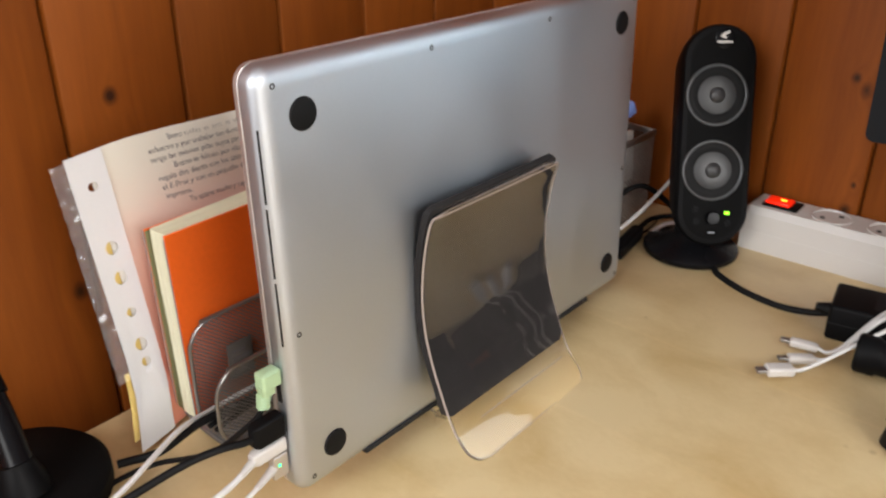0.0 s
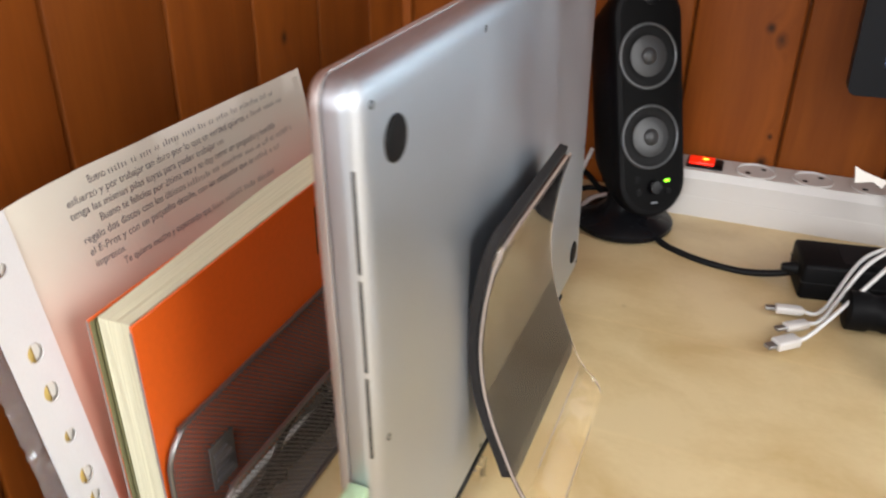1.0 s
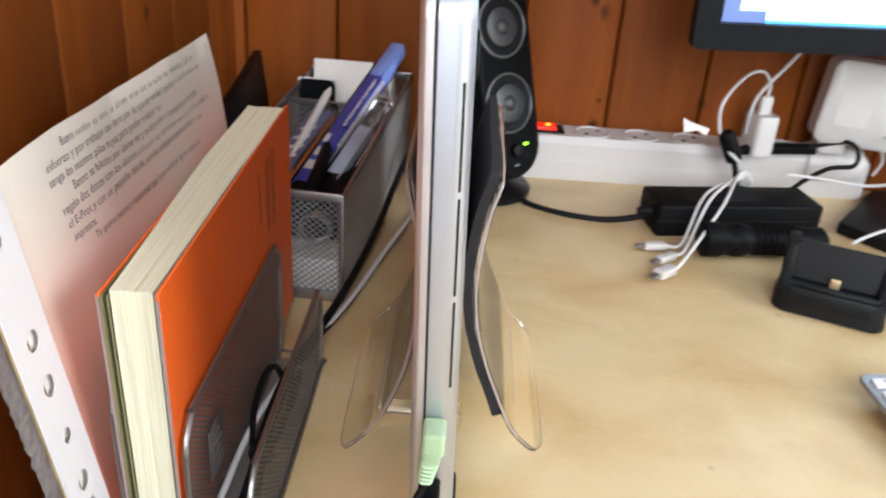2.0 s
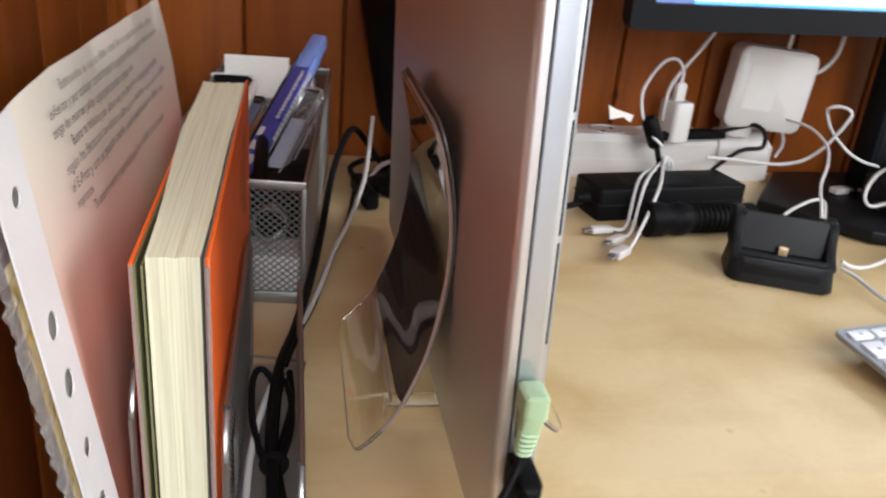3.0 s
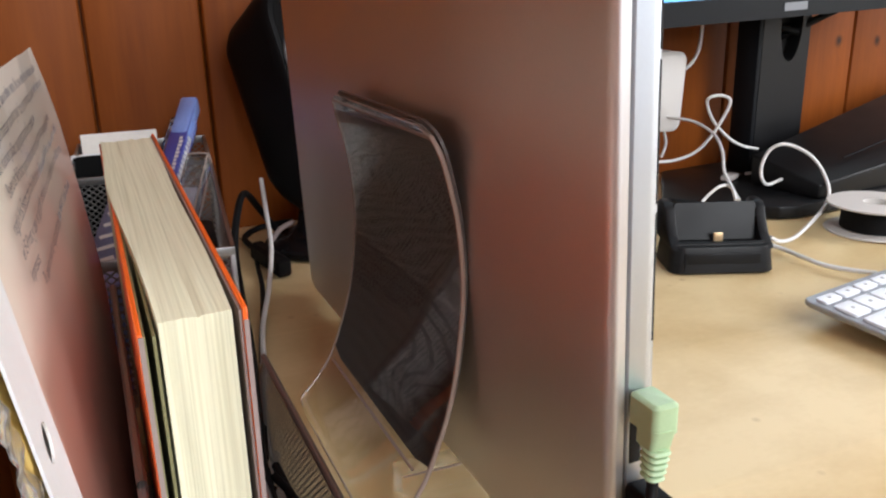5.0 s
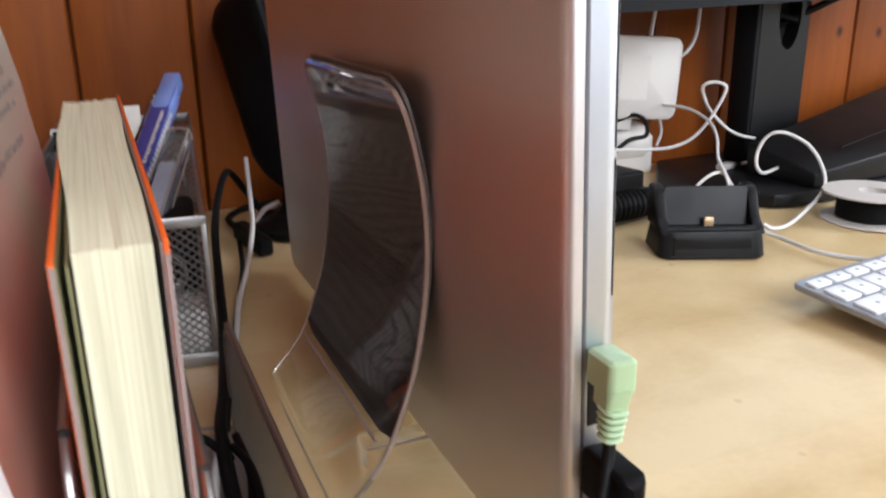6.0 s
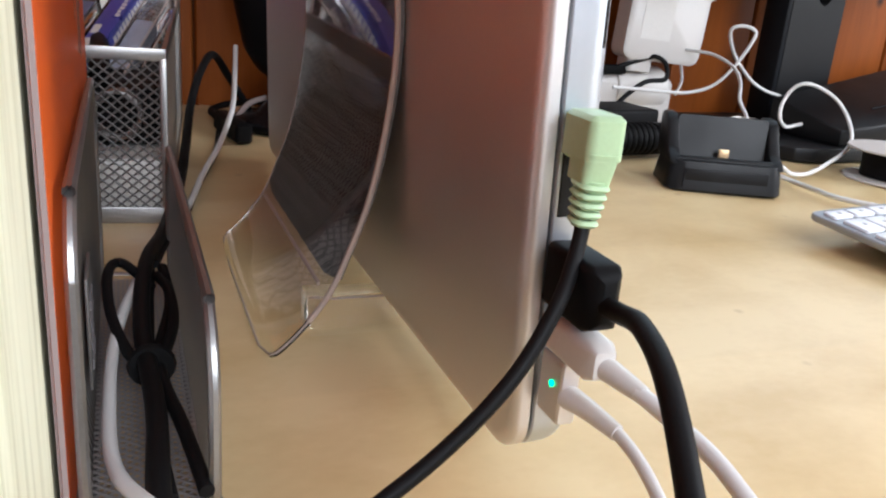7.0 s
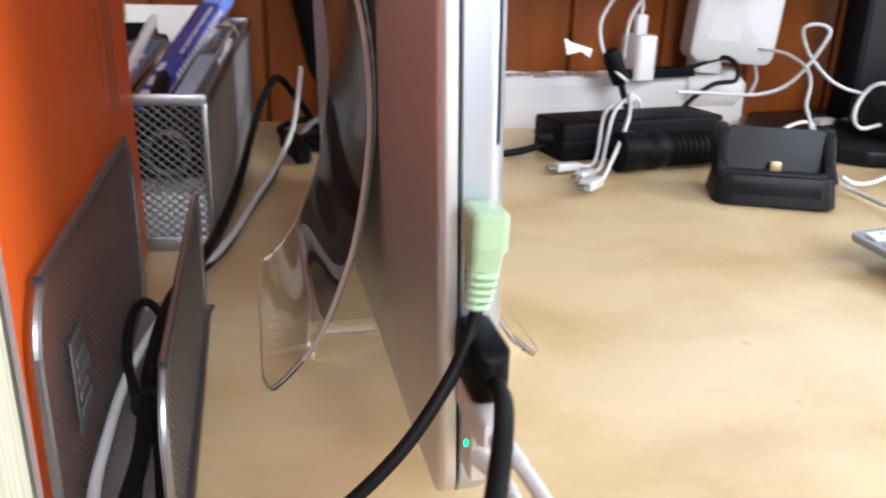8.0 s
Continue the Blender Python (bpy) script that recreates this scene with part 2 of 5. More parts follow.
def salmon_paper(name):
    """Cream letter paper whose colour turns unevenly salmon towards its foot."""
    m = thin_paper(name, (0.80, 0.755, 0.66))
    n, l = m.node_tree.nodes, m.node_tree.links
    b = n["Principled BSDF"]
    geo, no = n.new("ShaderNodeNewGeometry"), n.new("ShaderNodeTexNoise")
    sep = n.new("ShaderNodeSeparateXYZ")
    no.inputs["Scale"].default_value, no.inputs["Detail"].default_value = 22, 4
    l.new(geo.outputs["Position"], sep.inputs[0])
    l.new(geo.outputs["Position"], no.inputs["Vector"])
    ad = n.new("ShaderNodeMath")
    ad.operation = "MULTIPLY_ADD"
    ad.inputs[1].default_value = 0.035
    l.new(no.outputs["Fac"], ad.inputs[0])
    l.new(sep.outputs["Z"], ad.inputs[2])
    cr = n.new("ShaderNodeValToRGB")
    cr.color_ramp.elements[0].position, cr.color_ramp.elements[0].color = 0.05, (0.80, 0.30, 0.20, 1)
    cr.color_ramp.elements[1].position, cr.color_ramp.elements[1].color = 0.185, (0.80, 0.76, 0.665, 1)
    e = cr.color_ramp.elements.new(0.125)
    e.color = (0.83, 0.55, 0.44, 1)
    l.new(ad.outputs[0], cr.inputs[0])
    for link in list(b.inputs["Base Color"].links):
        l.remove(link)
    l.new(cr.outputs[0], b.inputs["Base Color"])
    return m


# the walls' lines: back wall y = WB + WS * x, left wall x = WL
WB, WS, WL = 0.548, -0.02, -0.238


def back_y(x):
    return WB + WS * x


BACK_KNOTS = [((0.122, back_y(0.122), 0.047), 0.0065), ((0.108, back_y(0.108), 0.167), 0.005), ((0.225, back_y(0.225), 0.077), 0.006),
              ((0.287, back_y(0.287), 0.082), 0.006), ((0.655, back_y(0.655), 0.133), 0.006), ((0.715, back_y(0.715), 0.13), 0.006),
              ((0.125, back_y(0.125), 0.072), 0.003), ((0.118, back_y(0.118), 0.158), 0.007), ((0.20, back_y(0.20), 0.22), 0.007)]
LEFT_KNOTS = [((WL, 0.048, 0.191), 0.006), ((WL, 0.0, 0.058), 0.007), ((WL, 0.42, 0.115), 0.006), ((WL, 0.33, 0.17), 0.005)]
M = {
    "pine_back": pine("varnished_pine_back", 0, BACK_KNOTS, (0.170, 0.0405, 0.0052), (0.243, 0.0640, 0.0080)),
    "pine_left": pine("varnished_pine_left", 1, LEFT_KNOTS, (0.170, 0.0405, 0.0052), (0.243, 0.0640, 0.0080)),
    "batten": simple("dark_batten", (0.09, 0.026, 0.005), 0.6),
    "birch": birch("birch_veneer"),
    # plaster of the unseen walls and ceiling, tinted blue to cool the laptop's reflections
    "plaster": simple("plaster", (0.66, 0.70, 0.76), 0.9, scale=9),
    "floorwood": simple("floor_wood", (0.22, 0.12, 0.06), 0.5, grain=0.2, scale=6),
    "alu": simple("anodised_aluminium", (0.55, 0.59, 0.645), 0.47, 1.0, grain=0.02, scale=40, bump=0.012),
    "alu_edge": simple("satin_aluminium", (0.71, 0.69, 0.69), 0.50, 1.0, grain=0.02, bump=0.01),
    "steel": simple("silver_lacquered_steel", (0.31, 0.305, 0.30), 0.34, 0.85, grain=0.08, bump=0.02),
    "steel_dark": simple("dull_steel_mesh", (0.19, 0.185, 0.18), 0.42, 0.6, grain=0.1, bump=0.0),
    "mesh_lightened": simple("lightened_silver_mesh", (0.46, 0.45, 0.44), 0.45, 0.5, grain=0.08, bump=0.0),
    "rubber": simple("black_rubber", (0.006, 0.006, 0.0065), 0.55, spec=0.14),
    "black": simple("black_plastic", (0.0045, 0.0045, 0.005), 0.50, grain=0.12, spec=0.09),
    "black_gloss": simple("black_gloss_plastic", (0.005, 0.005, 0.006), 0.25, grain=0.1, bump=0.0, spec=0.14),
    "black_satin": simple("black_satin_plastic", (0.0068, 0.0070, 0.0078), 0.40, grain=0.15, spec=0.20),
    "black_matt": simple("black_matt_plastic", (0.0048, 0.0048, 0.005), 0.65, grain=0.15, spec=0.06),
    "grey_cone": simple("grey_cone", (0.03, 0.031, 0.033), 0.40, grain=0.12),
    "ring": simple("silver_ring", (0.11, 0.115, 0.12), 0.4, 0.6),
    "dark": simple("dark_gap", (0.006, 0.006, 0.006), 0.8),
    "foam": simple("black_foam", (0.023, 0.021, 0.021), 0.85, grain=0.25, scale=300, bump=0.06, spec=0.15),
    # lighter than the other lining: light falling on it is put into the colour
    "foam_film_lit": rippled("wrinkled_film_on_lit_foam", (0.105, 0.099, 0.096)),
    "letter_paper": salmon_paper("letter_paper_salmon_at_foot"),
    "acrylic": clear("clear_acrylic", (0.97, 0.94, 0.91), 0.0, 1.5),
    "tray_alu": simple("grey_keyboard_tray", (0.34, 0.35, 0.38), 0.5, 0.8, grain=0.03),
    "frost": simple("pale_sawn_acrylic_edge", (0.36, 0.295, 0.26), 0.35, grain=0.08),
    "crinkle": clear("crumpled_film", (0.95, 0.95, 0.96), 0.06, 1.5, 0.06),
    "film": clear("clear_film", (0.98, 0.98, 0.98), 0.04, 1.3),
    "white": simple("white_plastic", (0.58, 0.555, 0.53), 0.35, grain=0.03),
    "white_soft": simple("white_cable_plastic", (0.64, 0.635, 0.625), 0.42, grain=0.03),
    "offwhite": simple("greyish_white_plastic", (0.62, 0.60, 0.57), 0.5, grain=0.05),
    "paper": simple("white_paper", (0.82, 0.78, 0.72), 0.75, grain=0.05, scale=25),
    "strip_white": simple("white_punched_plastic", (0.70, 0.70, 0.71), 0.35, grain=0.03),
    "ink": simple("grey_ink", (0.16, 0.15, 0.16), 0.8),
    "orange": simple("orange_card", (0.80, 0.125, 0.012), 0.42, grain=0.06, scale=20),
    "greencard": simple("olive_inner_card", (0.22, 0.21, 0.10), 0.7),
    "pinkcard": simple("mauve_cover_edge", (0.30, 0.235, 0.22), 0.7),
    "pages": page_edges("cream_page_edges"),
    "green": simple("pale_green_plastic", (0.38, 0.53, 0.32), 0.45, grain=0.05),
    "blue": simple("blue_printed_card", (0.045, 0.055, 0.27), 0.30, grain=0.25),
    "slate": simple("slate_printed_card", (0.10, 0.12, 0.20), 0.35, grain=0.3),
    "blue_light": simple("light_blue_plastic", (0.17, 0.25, 0.56), 0.30, grain=0.2),
    "insert_grey": simple("grey_insert_card", (0.30, 0.31, 0.36), 0.4, grain=0.2),
    "grey": simple("grey_plastic", (0.16, 0.17, 0.19), 0.5),
    "blister": clear("blister_plastic", (0.90, 0.93, 0.97), 0.08, 1.25),
    "yellow": simple("yellow_sheet", (0.76, 0.55, 0.17), 0.7),
    "gold": simple("gold_contact", (0.85, 0.62, 0.36), 0.35, 0.6),
    "key": simple("white_key", (0.78, 0.81, 0.86), 0.45, grain=0.02),
    "legend": simple("grey_legend", (0.32, 0.32, 0.34), 0.6),
    "bezel": simple("black_bezel", (0.007, 0.008, 0.010), 0.5, spec=0.12),
    "led_green": glow("green_lamp", (0.25, 1.0, 0.02), 3.0),
    "led_mag": glow("green_charge_lamp", (0.0, 1.0, 0.35), 2.5),
    "red": glow("red_lit_rocker", (1.0, 0.02, 0.004), 0.6),
    "red_hot": glow("neon_in_rocker", (1.0, 0.42, 0.03), 3.0),
    "screen": glow("screen_white", (0.70, 0.89, 1.0), 1.15),
    "screen_blue": glow("screen_blue", (0.12, 0.42, 0.85), 0.8),
    "screen_grey": glow("screen_desktop", (0.14, 0.20, 0.42), 0.55),
    "screen_line": glow("screen_writing", (0.45, 0.55, 0.70), 0.7),
    "glass": clear("window_glass", (1, 1, 1), 0.0),
}


# ---- mesh helpers ----
def finish(me, angle=40):
    """Smooth shading with sharp edges past the angle."""
    bm = bmesh.new()
    bm.from_mesh(me)
    for fc in bm.faces:
        fc.smooth = True
    for ed in bm.edges:
        if len(ed.link_faces) == 2 and ed.calc_face_angle(0) > radians(angle):
            ed.smooth = False
    bm.to_mesh(me)
    bm.free()
    return me


def to_mesh(name, bm, material, angle=40):
    bmesh.ops.recalc_face_normals(bm, faces=bm.faces)
    me = bpy.data.meshes.new(name)
    bm.to_mesh(me)
    bm.free()
    me.materials.append(M[material])
    return finish(me, angle)


def part(name, bm, material, parent, label="", m=None, angle=40):
    """A bmesh as one mesh object under a thing or a part."""
    ob = new(name, to_mesh(name, bm, material, angle))
    ob.parent = parent
    if m is not None:
        ob.matrix_basis = m
    if material in ("acrylic", "film", "crinkle", "blister", "glass"):
        ob.visible_shadow = False
    return tagged(ob, label)


def single(name, bm, material, label, category, m=None, group="", kind="", angle=40):
    """A thing that is one mesh."""
    ob = new(name, to_mesh(name, bm, material, angle))
    if m is not None:
        ob.matrix_basis = m
    return tagged(ob, label, category, group, kind)


def thing(name, label, category, m=None, group="", kind=""):
    ob = new(name)
    ob.empty_display_size = 0.02
    if m is not None:
        ob.matrix_basis = m
    return tagged(ob, label, category, group, kind)


def box(x0, x1, y0, y1, z0, z1, bevel=0.0, seg=2):
    bm = bmesh.new()
    bmesh.ops.create_cube(bm, size=1)
    for v in bm.verts:
        v.co = Vector(((x0 + x1) / 2 + v.co.x * (x1 - x0), (y0 + y1) / 2 + v.co.y * (y1 - y0), (z0 + z1) / 2 + v.co.z * (z1 - z0)))
    if bevel:
        bmesh.ops.bevel(bm, geom=bm.edges[:], offset=bevel, segments=seg, affect="EDGES", profile=0.5)
    return bm


def rounded(w, h, r, inset=0.0, seg=6):
    """Outline of a rounded rectangle round the origin."""
    w, h, r = w / 2 - inset, h / 2 - inset, max(r - inset, 0.0002)
    pts = []
    for cx, cy, a0 in ((w - r, h - r, 0), (-w + r, h - r, 90), (-w + r, -h + r, 180), (w - r, -h + r, 270)):
        for i in range(seg + 1):
            a = radians(a0 + 90 * i / seg)
            pts.append((cx + r * math.cos(a), cy + r * math.sin(a)))
    return pts


def loft(rings, cap=True):
    """Closed rings of equal length, skinned in order."""
    bm = bmesh.new()
    vs = [[bm.verts.new(p) for p in ring] for ring in rings]
    k = len(vs[0])
    for a, b in zip(vs, vs[1:]):
        for i in range(k):
            bm.faces.new((a[i], a[(i + 1) % k], b[(i + 1) % k], b[i]))
    if cap:
        bm.faces.new(vs[0][::-1])
        bm.faces.new(vs[-1])
    return bm


def slab(w, h, r, levels, seg=6):
    """A rounded block in the xy plane; levels: (z, inset)."""
    return loft([[(x, y, z) for x, y in rounded(w, h, r, inset, seg)] for z, inset in levels])


def turned(profile, n=32, cap=True):
    """A body of revolution round z; profile: (radius, z)."""
    return loft([[(r * math.cos(2 * math.pi * i / n), r * math.sin(2 * math.pi * i / n), z) for i in range(n)] for r, z in profile], cap)


def prism(points, z0, z1, bevel=0.0):
    bm = bmesh.new()
    fc = bm.faces.new([bm.verts.new((x, y, z0)) for x, y in points])
    out = bmesh.ops.extrude_face_region(bm, geom=[fc])
    for v in out["geom"]:
        if isinstance(v, bmesh.types.BMVert):
            v.co.z = z1
    bmesh.ops.recalc_face_normals(bm, faces=bm.faces)
    if bevel:
        bmesh.ops.bevel(bm, geom=bm.edges[:], offset=bevel, segments=2, affect="EDGES", profile=0.5)
    return bm


def holed(outer, holes, thick):
    """A plate in the xy plane with openings through it."""
    bm = bmesh.new()
    edges = []
    for loop in (outer, *holes):
        vs = [bm.verts.new((x, y, 0)) for x, y in loop]
        edges += [bm.edges.new((vs[i], vs[(i + 1) % len(vs)])) for i in range(len(vs))]
    bmesh.ops.triangle_fill(bm, use_beauty=True, edges=edges)
    out = bmesh.ops.extrude_face_region(bm, geom=bm.faces[:])
    for v in out["geom"]:
        if isinstance(v, bmesh.types.BMVert):
            v.co.z += thick
    return bm


def oval(cx, cy, rx, ry, n=20):
    return [(cx + rx * math.cos(2 * math.pi * i / n), cy + ry * math.sin(2 * math.pi * i / n)) for i in range(n)]


def spline(points, step=8):
    """Catmull-Rom through the points."""
    p = [Vector(q) for q in points]
    p = [2 * p[0] - p[1], *p, 2 * p[-1] - p[-2]]
    out = []
    for a, b, c, d in zip(p, p[1:], p[2:], p[3:]):
        for i in range(step):
            t = i / step
            out.append(0.5 * (2 * b + (c - a) * t + (2 * a - 5 * b + 4 * c - d) * t * t + (3 * b - a - 3 * c + d) * t ** 3))
    return out + [p[-2]]


def tube(points, r, n=10, step=8):
    """A round cable along a smooth line."""
    line = spline(points, step)
    rings, up = [], Vector((0.13, 0.29, 0.95))
    for i, q in enumerate(line):
        d = (line[min(i + 1, len(line) - 1)] - line[max(i - 1, 0)]).normalized()
        s = d.cross(up)
        s = s.normalized() if s.length > 1e-4 else Vector((1, 0, 0))
        u = s.cross(d).normalized()
        up = u
        rad = r[0] + (r[1] - r[0]) * i / (len(line) - 1) if isinstance(r, tuple) else r
        rings.append([q + rad * (s * math.cos(2 * math.pi * k / n) + u * math.sin(2 * math.pi * k / n)) for k in range(n)])
    return loft(rings)


def merge(*bms):
    """Several bmeshes as one."""
    out = bmesh.new()
    for b in bms:
        me = bpy.data.meshes.new("tmp")
        b.to_mesh(me)
        b.free()
        out.from_mesh(me)
        bpy.data.meshes.remove(me)
    return out


def moved(bm, m):
    bmesh.ops.transform(bm, matrix=m, verts=bm.verts)
    return bm


def lattice(poly, pitch, strip, thick, angles=(40, -40)):
    """Expanded metal: two sets of flat strips, cut to a convex outline in the xy plane."""
    verts, faces = [], []
    cx, cy = sum(p[0] for p in poly) / len(poly), sum(p[1] for p in poly) / len(poly)
    span = max(math.hypot(p[0] - cx, p[1] - cy) for p in poly)
    for which, ang in enumerate(angles):
        d = Vector((math.cos(radians(ang)), math.sin(radians(ang))))
        nrm = Vector((-d.y, d.x))
        for k in range(-int(span / pitch) - 1, int(span / pitch) + 2):
            o = Vector((cx, cy)) + nrm * k * pitch
            lo, hi, ok = -1e9, 1e9, True
            for i in range(len(poly)):
                a, b = Vector(poly[i]), Vector(poly[(i + 1) % len(poly)])
                inn = Vector((-(b - a).y, (b - a).x))
                den, num = inn.dot(d), inn.dot(a - o)
                if abs(den) < 1e-9:
                    ok &= num <= 0
                elif den > 0:
                    lo = max(lo, num / den)
                else:
                    hi = min(hi, num / den)
            if not ok or hi - lo < strip:
                continue
            z = thick * (0.5 if which else -0.5)
            a, b = o + d * lo, o + d * hi
            w = nrm * strip / 2
            i = len(verts)
            for e in (a, b):
                for s, zz in ((-1, z), (0, z + thick * 0.7), (1, z)):
                    verts.append((e.x + s * w.x, e.y + s * w.y, zz))
            faces += [(i, i + 1, i + 4, i + 3), (i + 1, i + 2, i + 5, i + 4), (i + 2, i, i + 3, i + 5)]
    me = bpy.data.meshes.new("lattice")
    me.from_pydata(verts, [], faces)
    bm = bmesh.new()
    bm.from_mesh(me)
    bpy.data.meshes.remove(me)
    return bm


def frame_of(o, x, y):
    """A pose with its x and y axes along the given directions."""
    x = Vector(x).normalized()
    z = x.cross(Vector(y)).normalized()
    y = z.cross(x)
    m = Matrix((x, y, z)).transposed().to_4x4()
    m.translation = o
    return m


# ---- room ----
FLOOR, CEIL = -0.74, 1.66
single("floor", box(-0.5, 1.7, -1.9, 0.9, FLOOR - 0.05, FLOOR), "floorwood", "brown wooden floor under the desk", "floor", kind="structure")
single("ceiling", box(-0.5, 1.7, -1.9, 0.9, CEIL, CEIL + 0.05), "plaster", "pale bluish plaster ceiling", "ceiling", kind="structure")
wall_back = single("wall_back", box(-0.5, 1.7, 0, 0.08, FLOOR, CEIL), "batten", "wall clad with upright varnished pine boards", "wall",
                   pose(0, WB + 0.013, 0, 0, 0, math.degrees(math.atan(WS))), kind="structure")
wall_left = single("wall_left", box(-0.09, 0, -1.9, 0.9, FLOOR, CEIL), "batten", "wall clad with upright varnished pine boards", "wall",
                   pose(WL - 0.013, 0, 0), kind="structure")


def wall_with_window(name, a, b, depth_axis, lo, hi, w0, w1, s0, s1):
    """A plaster wall with one window opening and its frame; lo..hi along the wall, a..b through it."""
    blocks = [(lo, w0, FLOOR, CEIL), (w1, hi, FLOOR, CEIL), (w0, w1, FLOOR, s0), (w0, w1, s1, CEIL)]
    bars = [(w0, w1, s0, s0 + 0.05), (w0, w1, s1 - 0.05, s1), (w0, w0 + 0.05, s0 + 0.05, s1 - 0.05), (w1 - 0.05, w1, s0 + 0.05, s1 - 0.05),
            ((w0 + w1) / 2 - 0.025, (w0 + w1) / 2 + 0.025, s0 + 0.05, s1 - 0.05)]
    c, e = (a + b) / 2 - 0.02, (a + b) / 2 + 0.02

    def b3(u0, u1, z0, z1, p, q):
        return box(p, q, u0, u1, z0, z1) if depth_axis == "x" else box(u0, u1, p, q, z0, z1)

    single(name, merge(*[b3(*k, a, b) for k in blocks]), "plaster", "plain painted plaster wall with a window", "wall", kind="structure")
    win = thing(name.replace("wall", "window"), "white framed window that lets in daylight", "window", kind="structure")
    part("window_frame", merge(*[b3(*k, c, e) for k in bars]), "white", win)


wall_with_window("wall_right", 1.5, 1.6, "x", -1.9, 0.9, -0.85, 0.35, 0.15, 1.25)
wall_with_window("wall_front", -1.9, -1.8, "y", -0.35, 1.5, -0.35, 0.75, 0.4, 1.5)

# ---- desk, turned a little against the computer ----
SLANT = 0.030


def desk_z(y):
    """Height of the desk top at y: it falls a little towards the front."""
    return SLANT * (y - 0.38)


DESK = pose(-0.168, 0.5445, desk_z(0.5445), math.degrees(math.atan(SLANT)), 0, -1.15)
desk = thing("desk", "pale birch desk top with a clear lacquer", "desk", DESK)
part("tabletop", box(0, 1.45, -1.0, 0, -0.028, 0, 0.002), "birch", desk)
for x, y in ((0.06, -0.06), (1.39, -0.06), (0.06, -0.94), (1.39, -0.94)):
    part("leg", box(x - 0.025, x + 0.025, y - 0.025, y + 0.025, FLOOR, -0.028, 0.003), "birch", desk)

# ---- computer, standing on its hinge edge ----
LAP = pose(0, 0, 0.008, 0, -1.72, 0)
W, H = 0.359, 0.247
UP = Matrix(((0, 0, 1, 0), (1, 0, 0, W / 2), (0, 1, 0, H / 2), (0, 0, 0, 1)))  # slab's xy to the yz plane, z to x
laptop = thing("laptop", "closed silver aluminium laptop standing upright in a clear stand", "laptop", LAP)
part("base_case", moved(slab(W, H, 0.0105, [(-0.0123, 0.0006), (-0.0119, 0), (-0.0068, 0), (-0.0049, 0.0004), (-0.0031, 0.0015), (-0.0017, 0.0030), (-0.0007, 0.0052), (-0.0001, 0.0080), (0, 0.0110)], 8), UP), "alu", laptop, angle=50)
part("gasket", moved(slab(W - 0.003, H - 0.003, 0.009, [(-0.0132, 0), (-0.0121, 0)], 8), UP), "dark", laptop)
part("lid", moved(slab(W, H, 0.0105, [(-0.0180, 0.0042), (-0.0178, 0.0024), (-0.0172, 0.0009), (-0.0162, 0.0001), (-0.0154, 0), (-0.0133, 0), (-0.0130, 0.0005)], 8), UP), "alu_edge", laptop, angle=50)
for y, z in ((0.027, 0.2205), (0.332, 0.2215), (0.333, 0.0250), (0.028, 0.0235)):
    ft = part("foot", moved(turned([(0.0086, -0.0004), (0.0086, 0.0002), (0.0080, 0.0010), (0.0066, 0.0013), (0.0002, 0.0014)], 28), Matrix.Translation((0, y, z)) @ pose(0, 0, 0, 0, 90, 0)), "rubber", laptop)
for y, z in ((0.0105, 0.237), (0.1215, 0.237), (0.2375, 0.237), (0.3485, 0.237), (0.0105, 0.104), (0.3485, 0.104), (0.0105, 0.0095), (0.1215, 0.0095), (0.2375, 0.0095), (0.3485, 0.0095)):
    x = -0.0001 if 0.05 < y < 0.3 and 0.02 < z < 0.23 else -0.0004
    part("screw", moved(turned([(0.0016, -0.0010), (0.0016, 0.0002), (0.0010, 0.0003), (0.0004, -0.0001)], 14), Matrix.Translation((x + 0.0003, y, z)) @ pose(0, 0, 0, 0, 90, 0)), "grey_cone", laptop)
for z0, z1 in ((0.180, 0.2175), (0.1395, 0.1775), (0.0995, 0.137)):
    part("vent", moved(box(-0.0006, 0.0006, -0.0004, 0.0004, z0, z1, 0.0002, 1), pose(-0.00325, 0.00165, 0, 0, 0, 40)), "dark", laptop)
part("hinge_vent", box(-0.0110, -0.0002, 0.052, 0.307, -0.0004, 0.0030, 0.0003, 1), "dark", laptop)
for z0, z1 in ((0.082, 0.0955), (0.0995, 0.1035)):
    part("port", box(-0.0113, -0.0072, -0.0003, 0.0008, z0 - 0.0195, z1 - 0.0180, 0.0003, 1), "dark", laptop)

# plugs and their cables at the near edge
jack = thing("audio_plug", "pale green angled audio plug with a black cable, in the laptop", "plug")
part("body", merge(moved(slab(0.0088, 0.0125, 0.002, [(-0.0045, 0.0012), (-0.0035, 0), (0.0048, 0), (0.0058, 0.0012)]), pose(-0.0108, -0.0068, 0.0892)),
                   moved(slab(0.0082, 0.0090, 0.002, [(-0.0070, 0.0006), (0.0, 0)]), pose(-0.0110, -0.0088, 0.0875, 6, 4, 0))), "green", jack)
for i in range(5):
    part("boot_ring", moved(slab(0.0074 - i * 0.0003, 0.0076 - i * 0.0003, 0.0022, [(-0.0007, 0.0006), (0, 0), (0.0007, 0.0006)], 4), pose(-0.0118 - 0.0003 * i, -0.0098 - 0.0002 * i, 0.0802 - i * 0.0019, 6, 4, 0)), "green", jack)
part("boot", moved(turned([(0.0022, -0.0105), (0.0031, 0.0)], 12), pose(-0.0116, -0.0098, 0.0815, 6, 4, 0)), "green", jack)
